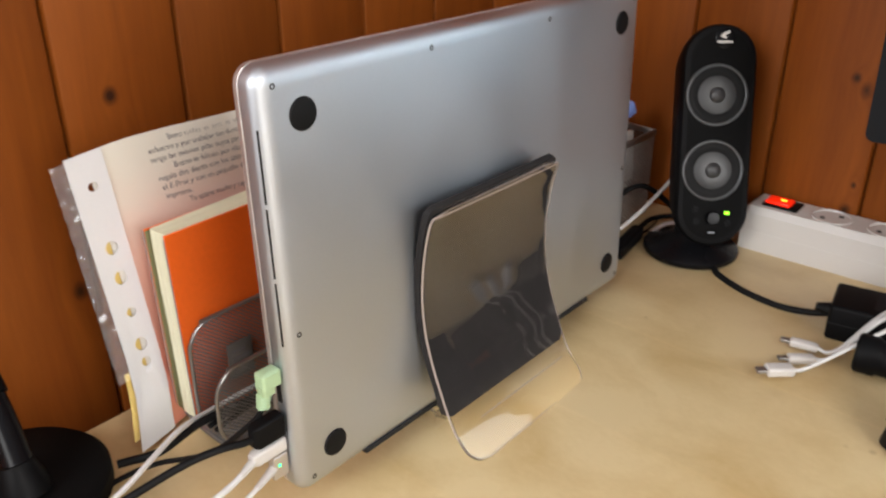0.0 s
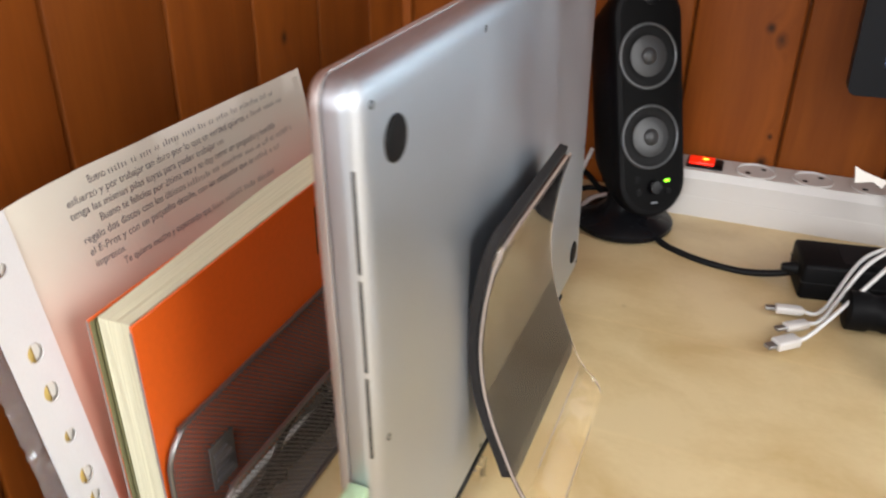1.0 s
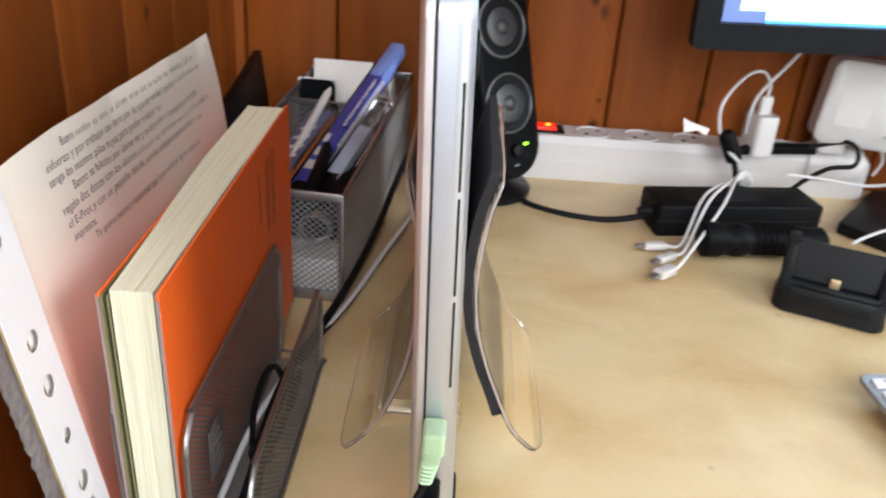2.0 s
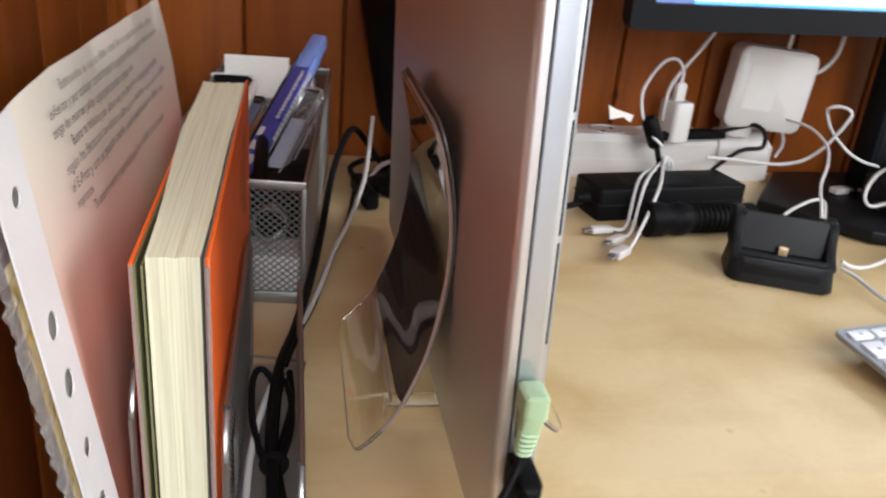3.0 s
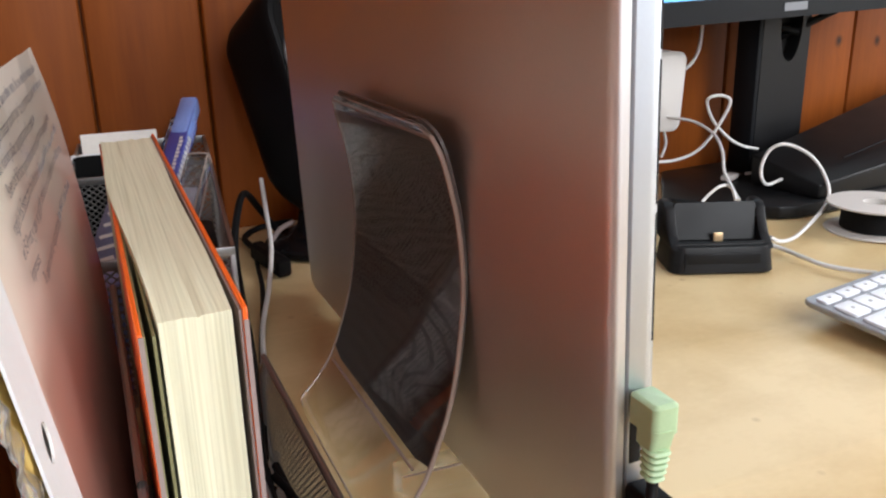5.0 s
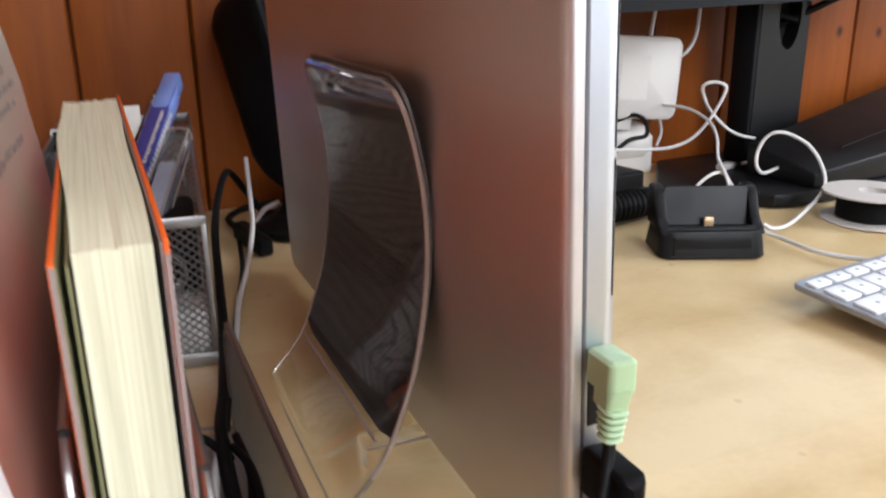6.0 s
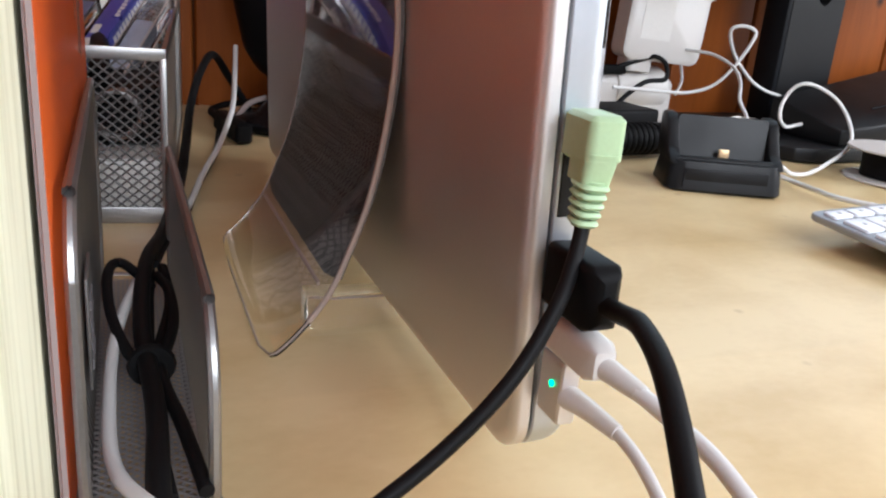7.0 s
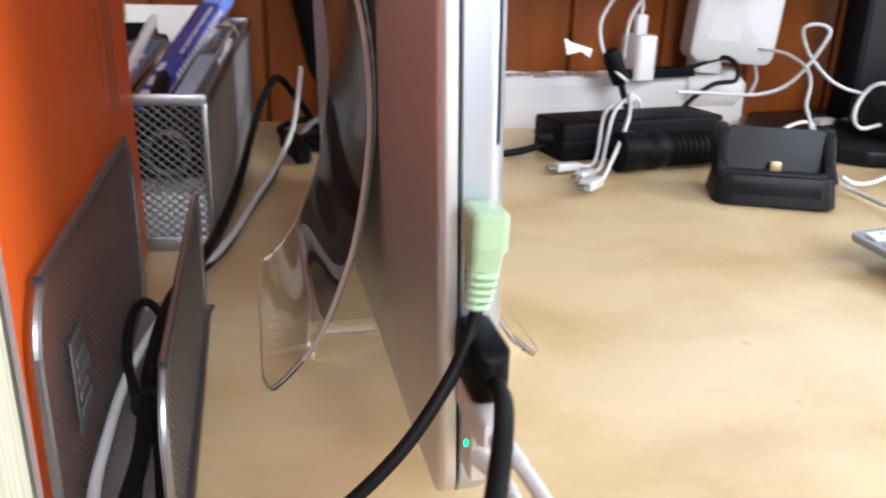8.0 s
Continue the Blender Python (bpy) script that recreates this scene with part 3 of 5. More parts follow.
part("cable", tube([(-0.0128, -0.0108, 0.0730), (-0.0150, -0.0130, 0.0660), (-0.0215, -0.0190, 0.0570), (-0.0330, -0.0245, 0.0440), (-0.0480, -0.0270, 0.0310), (-0.0680, -0.0300, 0.0185), (-0.0900, -0.0380, 0.0075), (-0.1000, -0.0560, 0.0026), (-0.100, -0.10, 0.0022), (-0.1, -0.40, 0.0022)], 0.0017), "rubber", jack, "black cable")
video = thing("video_plug", "black video plug with a thick black cable, in the laptop", "plug")
part("body", moved(slab(0.0088, 0.0150, 0.0018, [(0.0006, 0.001), (0.0016, 0), (0.0180, 0), (0.0205, 0.0014), (0.0215, 0.003)]), frame_of((-0.0112, -0.0005, 0.0580), (1, 0, 0), (0, 0, 1))), "black", video)
part("cable", tube([(-0.0110, -0.019, 0.0570), (-0.0115, -0.027, 0.0580), (-0.0140, -0.038, 0.0600), (-0.0200, -0.055, 0.0580), (-0.0300, -0.078, 0.0490), (-0.0440, -0.108, 0.0340), (-0.0580, -0.145, 0.0150), (-0.066, -0.19, 0.0036), (-0.070, -0.26, 0.0030), (-0.070, -0.42, 0.0030)], 0.0022, 12), "rubber", video, "thick black cable")
data_plug = thing("white_plug", "white plug with a white cable, in the laptop", "plug")
part("body", moved(slab(0.0078, 0.0090, 0.0022, [(0.0006, 0.001), (0.0016, 0), (0.0200, 0), (0.0230, 0.0014)]), frame_of((-0.0108, -0.0005, 0.0445), (1, 0, 0), (0, 0, 1))), "white", data_plug)
part("sleeve", tube([(-0.0105, -0.021, 0.0440), (-0.0085, -0.028, 0.0430), (-0.0070, -0.033, 0.0422)], (0.0028, 0.0019), 10), "white", data_plug)
part("cable", tube([(-0.0085, -0.028, 0.0430), (-0.0060, -0.040, 0.0412), (-0.0050, -0.058, 0.0390), (-0.0080, -0.085, 0.0310), (-0.0180, -0.120, 0.0140), (-0.026, -0.155, 0.0026), (-0.030, -0.21, 0.0020), (-0.034, -0.42, 0.0020)], 0.0018), "white_soft", data_plug, "white cable")
power = thing("charging_plug", "silver magnetic charging plug with a green lamp and white cable", "plug")
part("body", moved(slab(0.0050, 0.0155, 0.001, [(0.0004, 0.0006), (0.0009, 0), (0.0100, 0), (0.0105, 0.0005)]), frame_of((-0.0105, -0.0005, 0.0310), (1, 0, 0), (0, 0, 1))), "alu_edge", power)
for x, turn in ((-0.0131, -90), (-0.0079, 90)):
    part("lamp", moved(turned([(0.0008, 0), (0.0008, 0.0003), (0.0003, 0.0004)], 12), pose(x, -0.0072, 0.0325, 0, turn, 0)), "led_mag", power, "glowing green charging lamp")
part("sleeve", tube([(-0.0105, -0.010, 0.0305), (-0.0085, -0.016, 0.0300), (-0.0060, -0.025, 0.0288)], (0.0030, 0.0019), 10), "white", power)
part("cable", tube([(-0.0085, -0.016, 0.0300), (-0.0060, -0.025, 0.0288), (-0.0055, -0.038, 0.0250), (-0.0080, -0.060, 0.0150), (-0.014, -0.085, 0.0035), (-0.018, -0.12, 0.0018), (-0.024, -0.42, 0.0018)], 0.0015), "white_soft", power, "white cable")

# ---- clear stand ----
def bent_sheet(profile, y0, y1, thick, corner, side, top=2.5, low=1.0):
    """A bent plate: profile (x, z) from top to lip, extruded along y, with rounded lip corners."""
    line = [(p.x, p.z) for p in spline([(x, 0, z) for x, z in profile], 6)]
    length = [0]
    for a, b in zip(line, line[1:]):
        length.append(length[-1] + math.hypot(b[0] - a[0], b[1] - a[1]))
    bm = bmesh.new()
    rows = []
    for i, (x, z) in enumerate(line):
        a, b = line[max(i - 1, 0)], line[min(i + 1, len(line) - 1)]
        dx, dz = b[0] - a[0], b[1] - a[1]
        k = math.hypot(dx, dz)
        nx, nz = -dz / k * side, dx / k * side
        rest = min((length[-1] - length[i]) * low, length[i] * top)
        cut = corner - math.sqrt(max(0, corner ** 2 - (corner - rest) ** 2)) if rest < corner else 0
        ys = [y0 + cut + (y1 - y0 - 2 * cut) * j / 4 for j in range(5)]
        rows.append(([bm.verts.new((x, y, z)) for y in ys], [bm.verts.new((x + nx * thick, y, z + nz * thick)) for y in ys]))
    for (f0, b0), (f1, b1) in zip(rows, rows[1:]):
        for j in range(4):
            bm.faces.new((f0[j], f0[j + 1], f1[j + 1], f1[j]))
            bm.faces.new((b0[j], b1[j], b1[j + 1], b0[j + 1]))
        bm.faces.new((f0[0], f1[0], b1[0], b0[0]))
        bm.faces.new((f0[4], b0[4], b1[4], f1[4]))
    for f0, b0 in (rows[0], rows[-1]):
        for j in range(4):
            bm.faces.new((f0[j], b0[j], b0[j + 1], f0[j + 1]))
    return bm


stand = thing("laptop_stand", "clear bent acrylic laptop stand lined with black foam", "stand")
RIGHT = [(0.0140, 0.156), (0.0092, 0.138), (0.0062, 0.118), (0.0053, 0.096), (0.0077, 0.075), (0.0112, 0.061), (0.0155, 0.048), (0.0205, 0.0355), (0.0262, 0.0220), (0.0325, 0.0105), (0.0412, 0.0015), (0.0500, -0.0058)]
LEFT = [(-0.0345, 0.156), (-0.0295, 0.138), (-0.0258, 0.119), (-0.0245, 0.096), (-0.0265, 0.072), (-0.0305, 0.050), (-0.0362, 0.0325), (-0.0430, 0.0165), (-0.0525, 0.0040), (-0.0630, -0.0058)]


def sheet_rim(profile, y0, y1, corner, shift, top=2.5, low=1.0):
    """The closed outline of a bent plate, for its sawn edge."""
    line = [(p.x, p.z) for p in spline([(x, 0, z) for x, z in profile], 6)]
    length = [0]
    for a, b in zip(line, line[1:]):
        length.append(length[-1] + math.hypot(b[0] - a[0], b[1] - a[1]))
    near, far = [], []
    for (x, z), d in zip(line, length):
        rest = min((length[-1] - d) * low, d * top)
        cut = corner - math.sqrt(max(0, corner ** 2 - (corner - rest) ** 2)) if rest < corner else 0
        near.append((x + shift, y0 + cut, z))
        far.append((x + shift, y1 - cut, z))
    foot = [i for i, p in enumerate(near) if p[2] < 0.008][0]
    return far[1:foot + 1][::-1] + near[1:foot + 1], near[foot:] + far[foot:][::-1]


part("side_plate", bent_sheet(RIGHT, 0.100, 0.229, 0.0028, 0.014, -1), "acrylic", stand, angle=60)
for pts, r in zip(sheet_rim(RIGHT, 0.0995, 0.2295, 0.014, -0.0012), (0.0007, 0.0003)):
    part("sawn_edge", tube(pts, r, 6, 1), "frost", stand, "pale sawn acrylic edge")
part("side_plate", bent_sheet(LEFT, 0.092, 0.223, 0.0020, 0.013, 1, 1.0, 2.2), "acrylic", stand, angle=60)
for pts, r in zip(sheet_rim(LEFT, 0.0915, 0.2235, 0.013, 0.0009, 1.0, 2.2), (0.0010, 0.0004)):
    part("sawn_edge", tube(pts, r, 6, 1), "frost", stand, "pale sawn acrylic edge")
part("foam_pad", bent_sheet([(x - 0.0034, z + 0.002) for x, z in RIGHT[:8]] + [(0.0242, 0.0185)], 0.0995, 0.2295, 0.0045, 0.004, -1), "foam", stand, "black foam lining", angle=60)
part("foam_pad", bent_sheet([(x + 0.0022, z + 0.002) for x, z in LEFT[:7]] + [(-0.0395, 0.0195)], 0.0925, 0.2225, 0.0012, 0.012, 1, 1.0, 12.0), "foam_film_lit", stand, "black foam lining", angle=60)
part("cross_bar", box(-0.0430, 0.0030, 0.1130, 0.1247, desk_z(0.113), 0.0072, 0.0006), "acrylic", stand, "clear cross bar under the laptop")
part("sawn_edge", box(-0.0425, 0.0010, 0.1122, 0.1129, 0.0064, 0.0071), "frost", stand, "pale sawn acrylic edge")
part("tab", box(-0.0216, -0.0206, 0.1818, 0.1842, 0.146, 0.1585, 0.0003), "frost", stand, "small pale tab behind the plate")
# bend lines as pale tubes: the glint along each bend is put into the colour
part("crease_glint", tube([(0.0325, 0.124, 0.0104), (0.0325, 0.170, 0.0104), (0.0325, 0.218, 0.0104)], 0.0004, 6, 2), "frost", stand)
part("crease_glint", tube([(-0.0428, 0.102, 0.0170), (-0.0428, 0.160, 0.0170), (-0.0428, 0.216, 0.0170)], 0.0008, 6, 2), "frost", stand)

# ---- letter rack of silver mesh, with book and letter ----
rack = thing("letter_rack", "silver wire-mesh letter rack with rounded dividers", "letter rack")
RY0, RY1 = 0.006, 0.178


def divider(x, top, y0, y1, label=""):
    low = desk_z((y0 + y1) / 2)
    w, h = y1 - y0, top - low
    m = frame_of((x, (y0 + y1) / 2, low + h / 2), (0, 1, 0), (0, 0, 1))
    outline = [(px, py) for px, py in rounded(w, h, 0.02, 0, 8)]
    mid = [m @ Vector((px, py, 0)) for px, py in outline]
    d = part("divider_frame", tube([*mid, mid[0]], 0.0014, 8, 2), "steel", rack)
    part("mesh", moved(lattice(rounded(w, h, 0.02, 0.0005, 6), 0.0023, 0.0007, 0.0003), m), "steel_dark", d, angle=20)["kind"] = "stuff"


divider(-0.0870, 0.049, RY0, RY1)
divider(-0.1135, 0.073, RY0 + 0.002, RY1 + 0.006)
divider(-0.1440, 0.088, RY0 + 0.006, RY1 + 0.010)
part("base_frame", tube([Vector((x, y, desk_z(0.09) + 0.0022)) for x, y in [(-0.0855, RY0 + 0.02), (-0.0855, RY1 - 0.02), (-0.0885, RY1), (-0.1405, RY1 + 0.006), (-0.1440, RY1 - 0.01), (-0.1440, RY0 + 0.03), (-0.1405, RY0 + 0.008), (-0.0885, RY0 + 0.004), (-0.0855, RY0 + 0.02)]], 0.0016, 8, 6), "steel", rack)
part("base_mesh", moved(lattice([(-0.0285, -0.082), (0.0285, -0.082), (0.0285, 0.082), (-0.0285, 0.082)], 0.0021, 0.0011, 0.0003), pose(-0.1148, 0.092, desk_z(0.09) + 0.0035)), "mesh_lightened", rack, angle=20)["kind"] = "stuff"
label_card = part("label_plate", box(-0.1126, -0.1118, 0.034, 0.054, 0.020, 0.048, 0.0003), "steel_dark", rack, "grey label plate on the mesh")
for i in range(4):
    part("bar", box(-0.1118, -0.1115, 0.037, 0.051 - 0.003 * (i % 2), 0.024 + i * 0.005, 0.0265 + i * 0.005), "ink", label_card)

# book: near top edge dips a little
BOOK = pose(-0.1165, 0.0075, -0.0036, 1.3, 0, 0)
BH, BL = 0.1405, 0.227
book = thing("book", "thick orange paperback with cream pages, standing in the rack", "book", BOOK)
for x in (-0.0012, -0.0238):
    part("cover_edge", box(x + 0.0001, x + 0.0012, -0.0005, -0.0001, 0, BH - 0.003), "pinkcard", book, "worn greyish cover edge")
part("inner_lining", box(-0.0227, -0.0222, 0.0004, BL - 0.001, 0.0006, BH - 0.0035), "greencard", book, "olive lining of the cover")
part("front_cover", box(-0.0012, 0, 0, BL, 0, BH, 0.0003, 1), "orange", book)
part("cover_lining", box(-0.0018, -0.0013, 0.0008, BL - 0.001, 0.0006, BH - 0.0008), "pinkcard", book)
pg = box(-0.0150, -0.0024, 0.0022, BL - 0.004, 0.001, BH - 0.0012, 0.0)
bmesh.ops.subdivide_edges(pg, edges=pg.edges[:], cuts=14, use_grid_fill=True)
for v in pg.verts:
    k = v.co.y / BL
    v.co.x = (-0.0032 + 0.0017 * k) + (v.co.x + 0.0024) / 0.0126 * (0.0160 + 0.0062 * min(1, 1.6 * k)) + 0.0004 * math.sin(v.co.y * 40)
    v.co.y += 0.0008 * noise.noise(Vector((v.co.x * 420, v.co.z * 14, 2)))
    v.co.z += 0.0009 * noise.noise(Vector((v.co.x * 520, v.co.y * 12, 7))) * (v.co.z > 0.07)
part("page_block", pg, "pages", book, "cream page block")
ends = merge(moved(box(-0.0007, 0, 0, BL - 0.004, 0, BH - 0.005), pose(-0.0200, 0.002, 0.001, 0, 0, 0.5)))
part("end_paper", ends, "greencard", book, "olive end paper")
part("back_cover", moved(box(-0.0012, 0, 0, BL, 0, BH - 0.0025, 0.0003, 1), pose(-0.0228, 0.0, 0, 0, 0, 0)), "orange", book)
part("spine", box(-0.0238, 0.0, BL + 0.0002, BL + 0.0014, 0, BH - 0.004, 0.0004, 1), "orange", book)
for i, (y, z0, z1) in enumerate(((0.150, 0.096, 0.126), (0.166, 0.083, 0.128), (0.170, 0.083, 0.128), (0.178, 0.080, 0.129), (0.183, 0.080, 0.129))):
    part("printed_line", box(0, 0.00012, y, y + 0.0014, z0, z1), "batten", book, "dark printed lines")

# letter in a punched clear sleeve, leaning on the wall side of the rack
SY0, SY1, STOP, LOW = -0.0230, 0.2210, 0.184, -0.0080


def sleeve_point(u, v, off=0.0):
    """u along the sleeve, v up it; the near foot swings out past the book and the far upper corner droops."""
    y = SY0 + (SY1 - SY0) * u
    k = min(1, max(0, (y + 0.03) / 0.075))
    k = k * k * (3 - 2 * k)
    foot = max(0.0, 1 - v / 0.24) ** 2 * (1 - k)
    near = -0.1690 + 0.0235 * (1 - v) + 0.020 * foot
    far = -0.1460 - 0.0155 * max(0.0, v) ** 2.4
    w = min(1, max(0, u)) ** 1.3
    z = LOW + (STOP - LOW) * v - 0.0045 * max(0.0, 1 - u / 0.16) * v
    return Vector((near + (far - near) * w + off, y + 0.009 * (1 - v) * (1 - w) - 0.016 * foot, z))


def sheet(u0, u1, v0, v1, off, thick, nu=20, nv=12, wrinkle=0.0, often=1.0):
    bm = bmesh.new()
    sides = []
    for s in (0, 1):
        g = []
        for i in range(nu + 1):
            col = []
            for j in range(nv + 1):
                u, v = u0 + (u1 - u0) * i / nu, v0 + (v1 - v0) * j / nv
                p = sleeve_point(u, v, off + s * thick)
                p.x += wrinkle * noise.noise(Vector((u * 9 * often, v * 14 * often, off * 900)))
                col.append(bm.verts.new(p))
            g.append(col)
        sides.append(g)
        for i in range(nu):
            for j in range(nv):
                q = (g[i][j], g[i + 1][j], g[i + 1][j + 1], g[i][j + 1])
                bm.faces.new(q if s else q[::-1])
    a, b = sides
    rim = [(i, 0) for i in range(nu)] + [(nu, j) for j in range(nv)] + [(i, nv) for i in range(nu, 0, -1)] + [(0, j) for j in range(nv, 0, -1)]
    for (i, j), (k, m2) in zip(rim, rim[1:] + rim[:1]):
        bm.faces.new((a[i][j], a[k][m2], b[k][m2], b[i][j]))
    return bm


letter = thing("letter", "typed letter on white paper in a clear punched sleeve, leaning", "letter")
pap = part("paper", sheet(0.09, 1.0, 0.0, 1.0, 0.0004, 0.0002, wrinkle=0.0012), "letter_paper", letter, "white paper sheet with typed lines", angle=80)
LINES = [(0.275, "Bueno", [6, 2, 4, 2, 6, 5, 3, 2, 5, 3, 8, 3, 2]), (0.214, "esfuerzo y por trabajar tan duro por lo que en verdad quieres.", [1, 5, 5, 3]),
         (0.214, "tenga las mismas pilas tuyas para poder trabajar", [3]), (0.275, "Bueno te felicito por última vez y te doy como un pequeño y humilde", []),
         (0.222, "regalo dos discos con los últimos", [9, 3, 9, 4, 2, 3, 2, 6, 1]), (0.226, "el E-Prot y con un pequeño detalle, con las etiquetas que te", [6, 1, 3]),
         (0.230, "impresos.", []), (0.295, "Te quiero mucho y esperando que", [5, 7, 5, 8])]
SPAN, PITCH_U = SY1 - SY0, 0.0086


def on_sleeve(u, v):
    return sleeve_point(u, v, 0.0018) + Vector((0.0012 * noise.noise(Vector((u * 9, v * 14, 0.36))), 0, 0))


for r, (u, words, rest) in enumerate(LINES):
    v = 0.962 - 0.0322 * r
    if words:
        cu = bpy.data.curves.new("typed", "FONT")
        cu.body, cu.size = words, 0.0050
        probe = new("typed", cu)
        me = bpy.data.meshes.new_from_object(probe.evaluated_get(bpy.context.evaluated_depsgraph_get()))
        bpy.data.objects.remove(probe)
        wide = max(w.co.x for w in me.vertices)
        target = len(words) * PITCH_U
        for w in me.vertices:
            w.co = on_sleeve(u + w.co.x / wide * target, v + w.co.y / STOP)
        me.materials.append(M["ink"])
        ob = new("typed_line", me)
        ob.parent = letter
        tagged(ob, "line of small grey typing")
        u += target + PITCH_U
    bms = []
    for wlen in rest:
        for c in range(wlen):
            h = 0.0165 if random.random() < 0.28 else 0.0115
            a, b2 = u + PITCH_U * c, u + PITCH_U * (c + 0.20)
            bm = bmesh.new()
            q = [on_sleeve(a, v), on_sleeve(b2, v), on_sleeve(b2, v + h), on_sleeve(a, v + h)]
            vv = [bm.verts.new(p) for p in q] + [bm.verts.new(p + Vector((-0.0001, 0, 0))) for p in q]
            bm.faces.new(vv[:4])
            for i in range(4):
                bm.faces.new((vv[i], vv[i + 4], vv[(i + 1) % 4 + 4], vv[(i + 1) % 4]))
            bms.append(bm)
        u += PITCH_U * (wlen + 1)
        if u > 0.93:
            break
    if bms:
        part("typed_line", merge(*bms), "ink", letter, "line of small grey typing")["kind"] = "stuff"
# punched margin strip
strip = holed([(0, 0), (0.0235, 0), (0.0235, 0.186), (0, 0.186)], [oval(0.0125, z, 0.0040 if r > 0.0035 else 0.0032, r) for z, r in ((0.1655, 0.0028), (0.1260, 0.0043), (0.1060, 0.0046), (0.0820, 0.0032), (0.0590, 0.0046), (0.0460, 0.0034))], 0.0006)
bmesh.ops.subdivide_edges(strip, edges=[e for e in strip.edges if e.calc_length() > 0.03], cuts=6)
for v in strip.verts:
    p = sleeve_point(v.co.x / (SY1 - SY0), v.co.y / 0.186, 0.0010 + v.co.z)
    v.co = p
part("punched_margin", strip, "strip_white", letter, "white margin strip with punched holes", angle=80)
part("sleeve_edge", sheet(-0.034, 0.02, 0.20, 0.985, -0.0012, 0.00015, 22, 130, wrinkle=0.0018, often=3.8), "crinkle", letter, "crumpled clear plastic edge", angle=80)
part("yellow_sheet", sheet(0.015, 0.5, 0.02, 0.80, -0.0030, 0.0002), "yellow", letter, "yellow sheet behind the letter", angle=80)
part("backing_sheet", sheet(0.056, 0.5, 0.02, 0.985, -0.0016, 0.0002), "paper", letter, "plain sheet behind the letter", angle=80)
part("yellow_corner", sheet(-0.010, 0.02, 0.02, 0.22, -0.0034, 0.0002, 4, 6), "yellow", letter, "yellow corner showing beside the margin", angle=80)
part("second_sheet", sheet(0.55, 1.03, 0.05, 0.86, -0.0045, 0.0002, wrinkle=0.002), "paper", letter, angle=80)

# ---- mesh desk organiser with its contents ----
ORG = pose(-0.0842, 0.2455, desk_z(0.25), 0, 0, -5.2)  # x 0 at its free side, y 0 at its near end
OW, OD, OF, OB = 0.094, 0.272, 0.081, 0.096
organiser = thing("desk_organiser", "silver wire-mesh desk organiser full of small things", "organiser", ORG)


def wall_of_mesh(pts3, pitch=0.0034, metal="steel_dark", strip=0.0009):
    """A mesh panel with a flat steel rim; pts3: its corners in order, in one plane."""
    o, x, y = Vector(pts3[0]), Vector(pts3[1]) - Vector(pts3[0]), Vector(pts3[-1]) - Vector(pts3[0])
    m = frame_of(o, x, y)
    inv = m.inverted()
    flat = [tuple((inv @ Vector(p)).xy) for p in pts3]
    pn = part("panel", moved(lattice(flat, pitch, strip, 0.0005), m), metal, organiser, angle=20)
    pn["kind"] = "stuff"
    return pn


front = [(-OW, 0, 0), (0, 0, 0), (0, 0, OF), (-OW, 0, OF)]
rear = [(-OW, OD, 0), (0, OD, 0), (0, OD, OB), (-OW, OD, OB)]
wall_of_mesh(front)
wall_of_mesh(rear)
# free side: the light it catches is put into a lighter mesh colour
wall_of_mesh([(0, 0, 0), (0, OD, 0), (0, OD, OB), (0, 0, OF)], 0.0030, "mesh_lightened", 0.0014)
wall_of_mesh([(-OW, 0, 0), (-OW, OD, 0), (-OW, OD, OB), (-OW, 0, OF)], pitch=0.0030)
wall_of_mesh([(-OW, 0.19, 0.0), (-0.0, 0.19, 0.0), (-0.0, 0.19, 0.085), (-OW, 0.19, 0.085)])
part("floor_plate", box(-OW, 0, 0, OD, 0.0008, 0.0022), "steel", organiser)
part("rim", merge(box(-OW - 0.001, 0.001, -0.0012, 0.0012, OF - 0.0045, OF + 0.0012, 0.0005), box(-OW - 0.001, 0.001, OD - 0.0012, OD + 0.0012, OB - 0.005, OB + 0.001, 0.0005),
                  moved(box(-0.0012, 0.0012, 0, math.hypot(OD, OB - OF), -0.005, 0.001, 0.0005), pose(0, 0, OF, math.degrees(math.atan2(OB - OF, OD)))),
                  moved(box(-0.0012, 0.0012, 0, math.hypot(OD, OB - OF), -0.005, 0.001, 0.0005), pose(-OW, 0, OF, math.degrees(math.atan2(OB - OF, OD)))),
                  box(-OW, 0, 0.189, 0.191, 0.081, 0.0865, 0.0005)), "steel", organiser, "bright steel rim")
part("skirt", merge(box(-OW - 0.001, 0.001, -0.0014, 0.0012, 0, 0.008, 0.0005), box(-0.0012, 0.0014, 0, OD, 0, 0.008, 0.0005), box(-OW - 0.0014, -OW + 0.001, 0, OD, 0, 0.008, 0.0005)), "steel", organiser)
part("post", box(-0.0022, 0.0012, -0.0013, 0.0022, 0.006, OF - 0.003, 0.0005), "steel", organiser)
part("inner_tray", box(-0.058, -0.0025, 0.004, 0.146, 0.0025, 0.030, 0.001), "offwhite", organiser, "pale box inside")
IN = ORG


def inside(x, y, z, rx=0, ry=0, rz=0):
    return IN @ pose(x, y, z, rx, ry, rz)


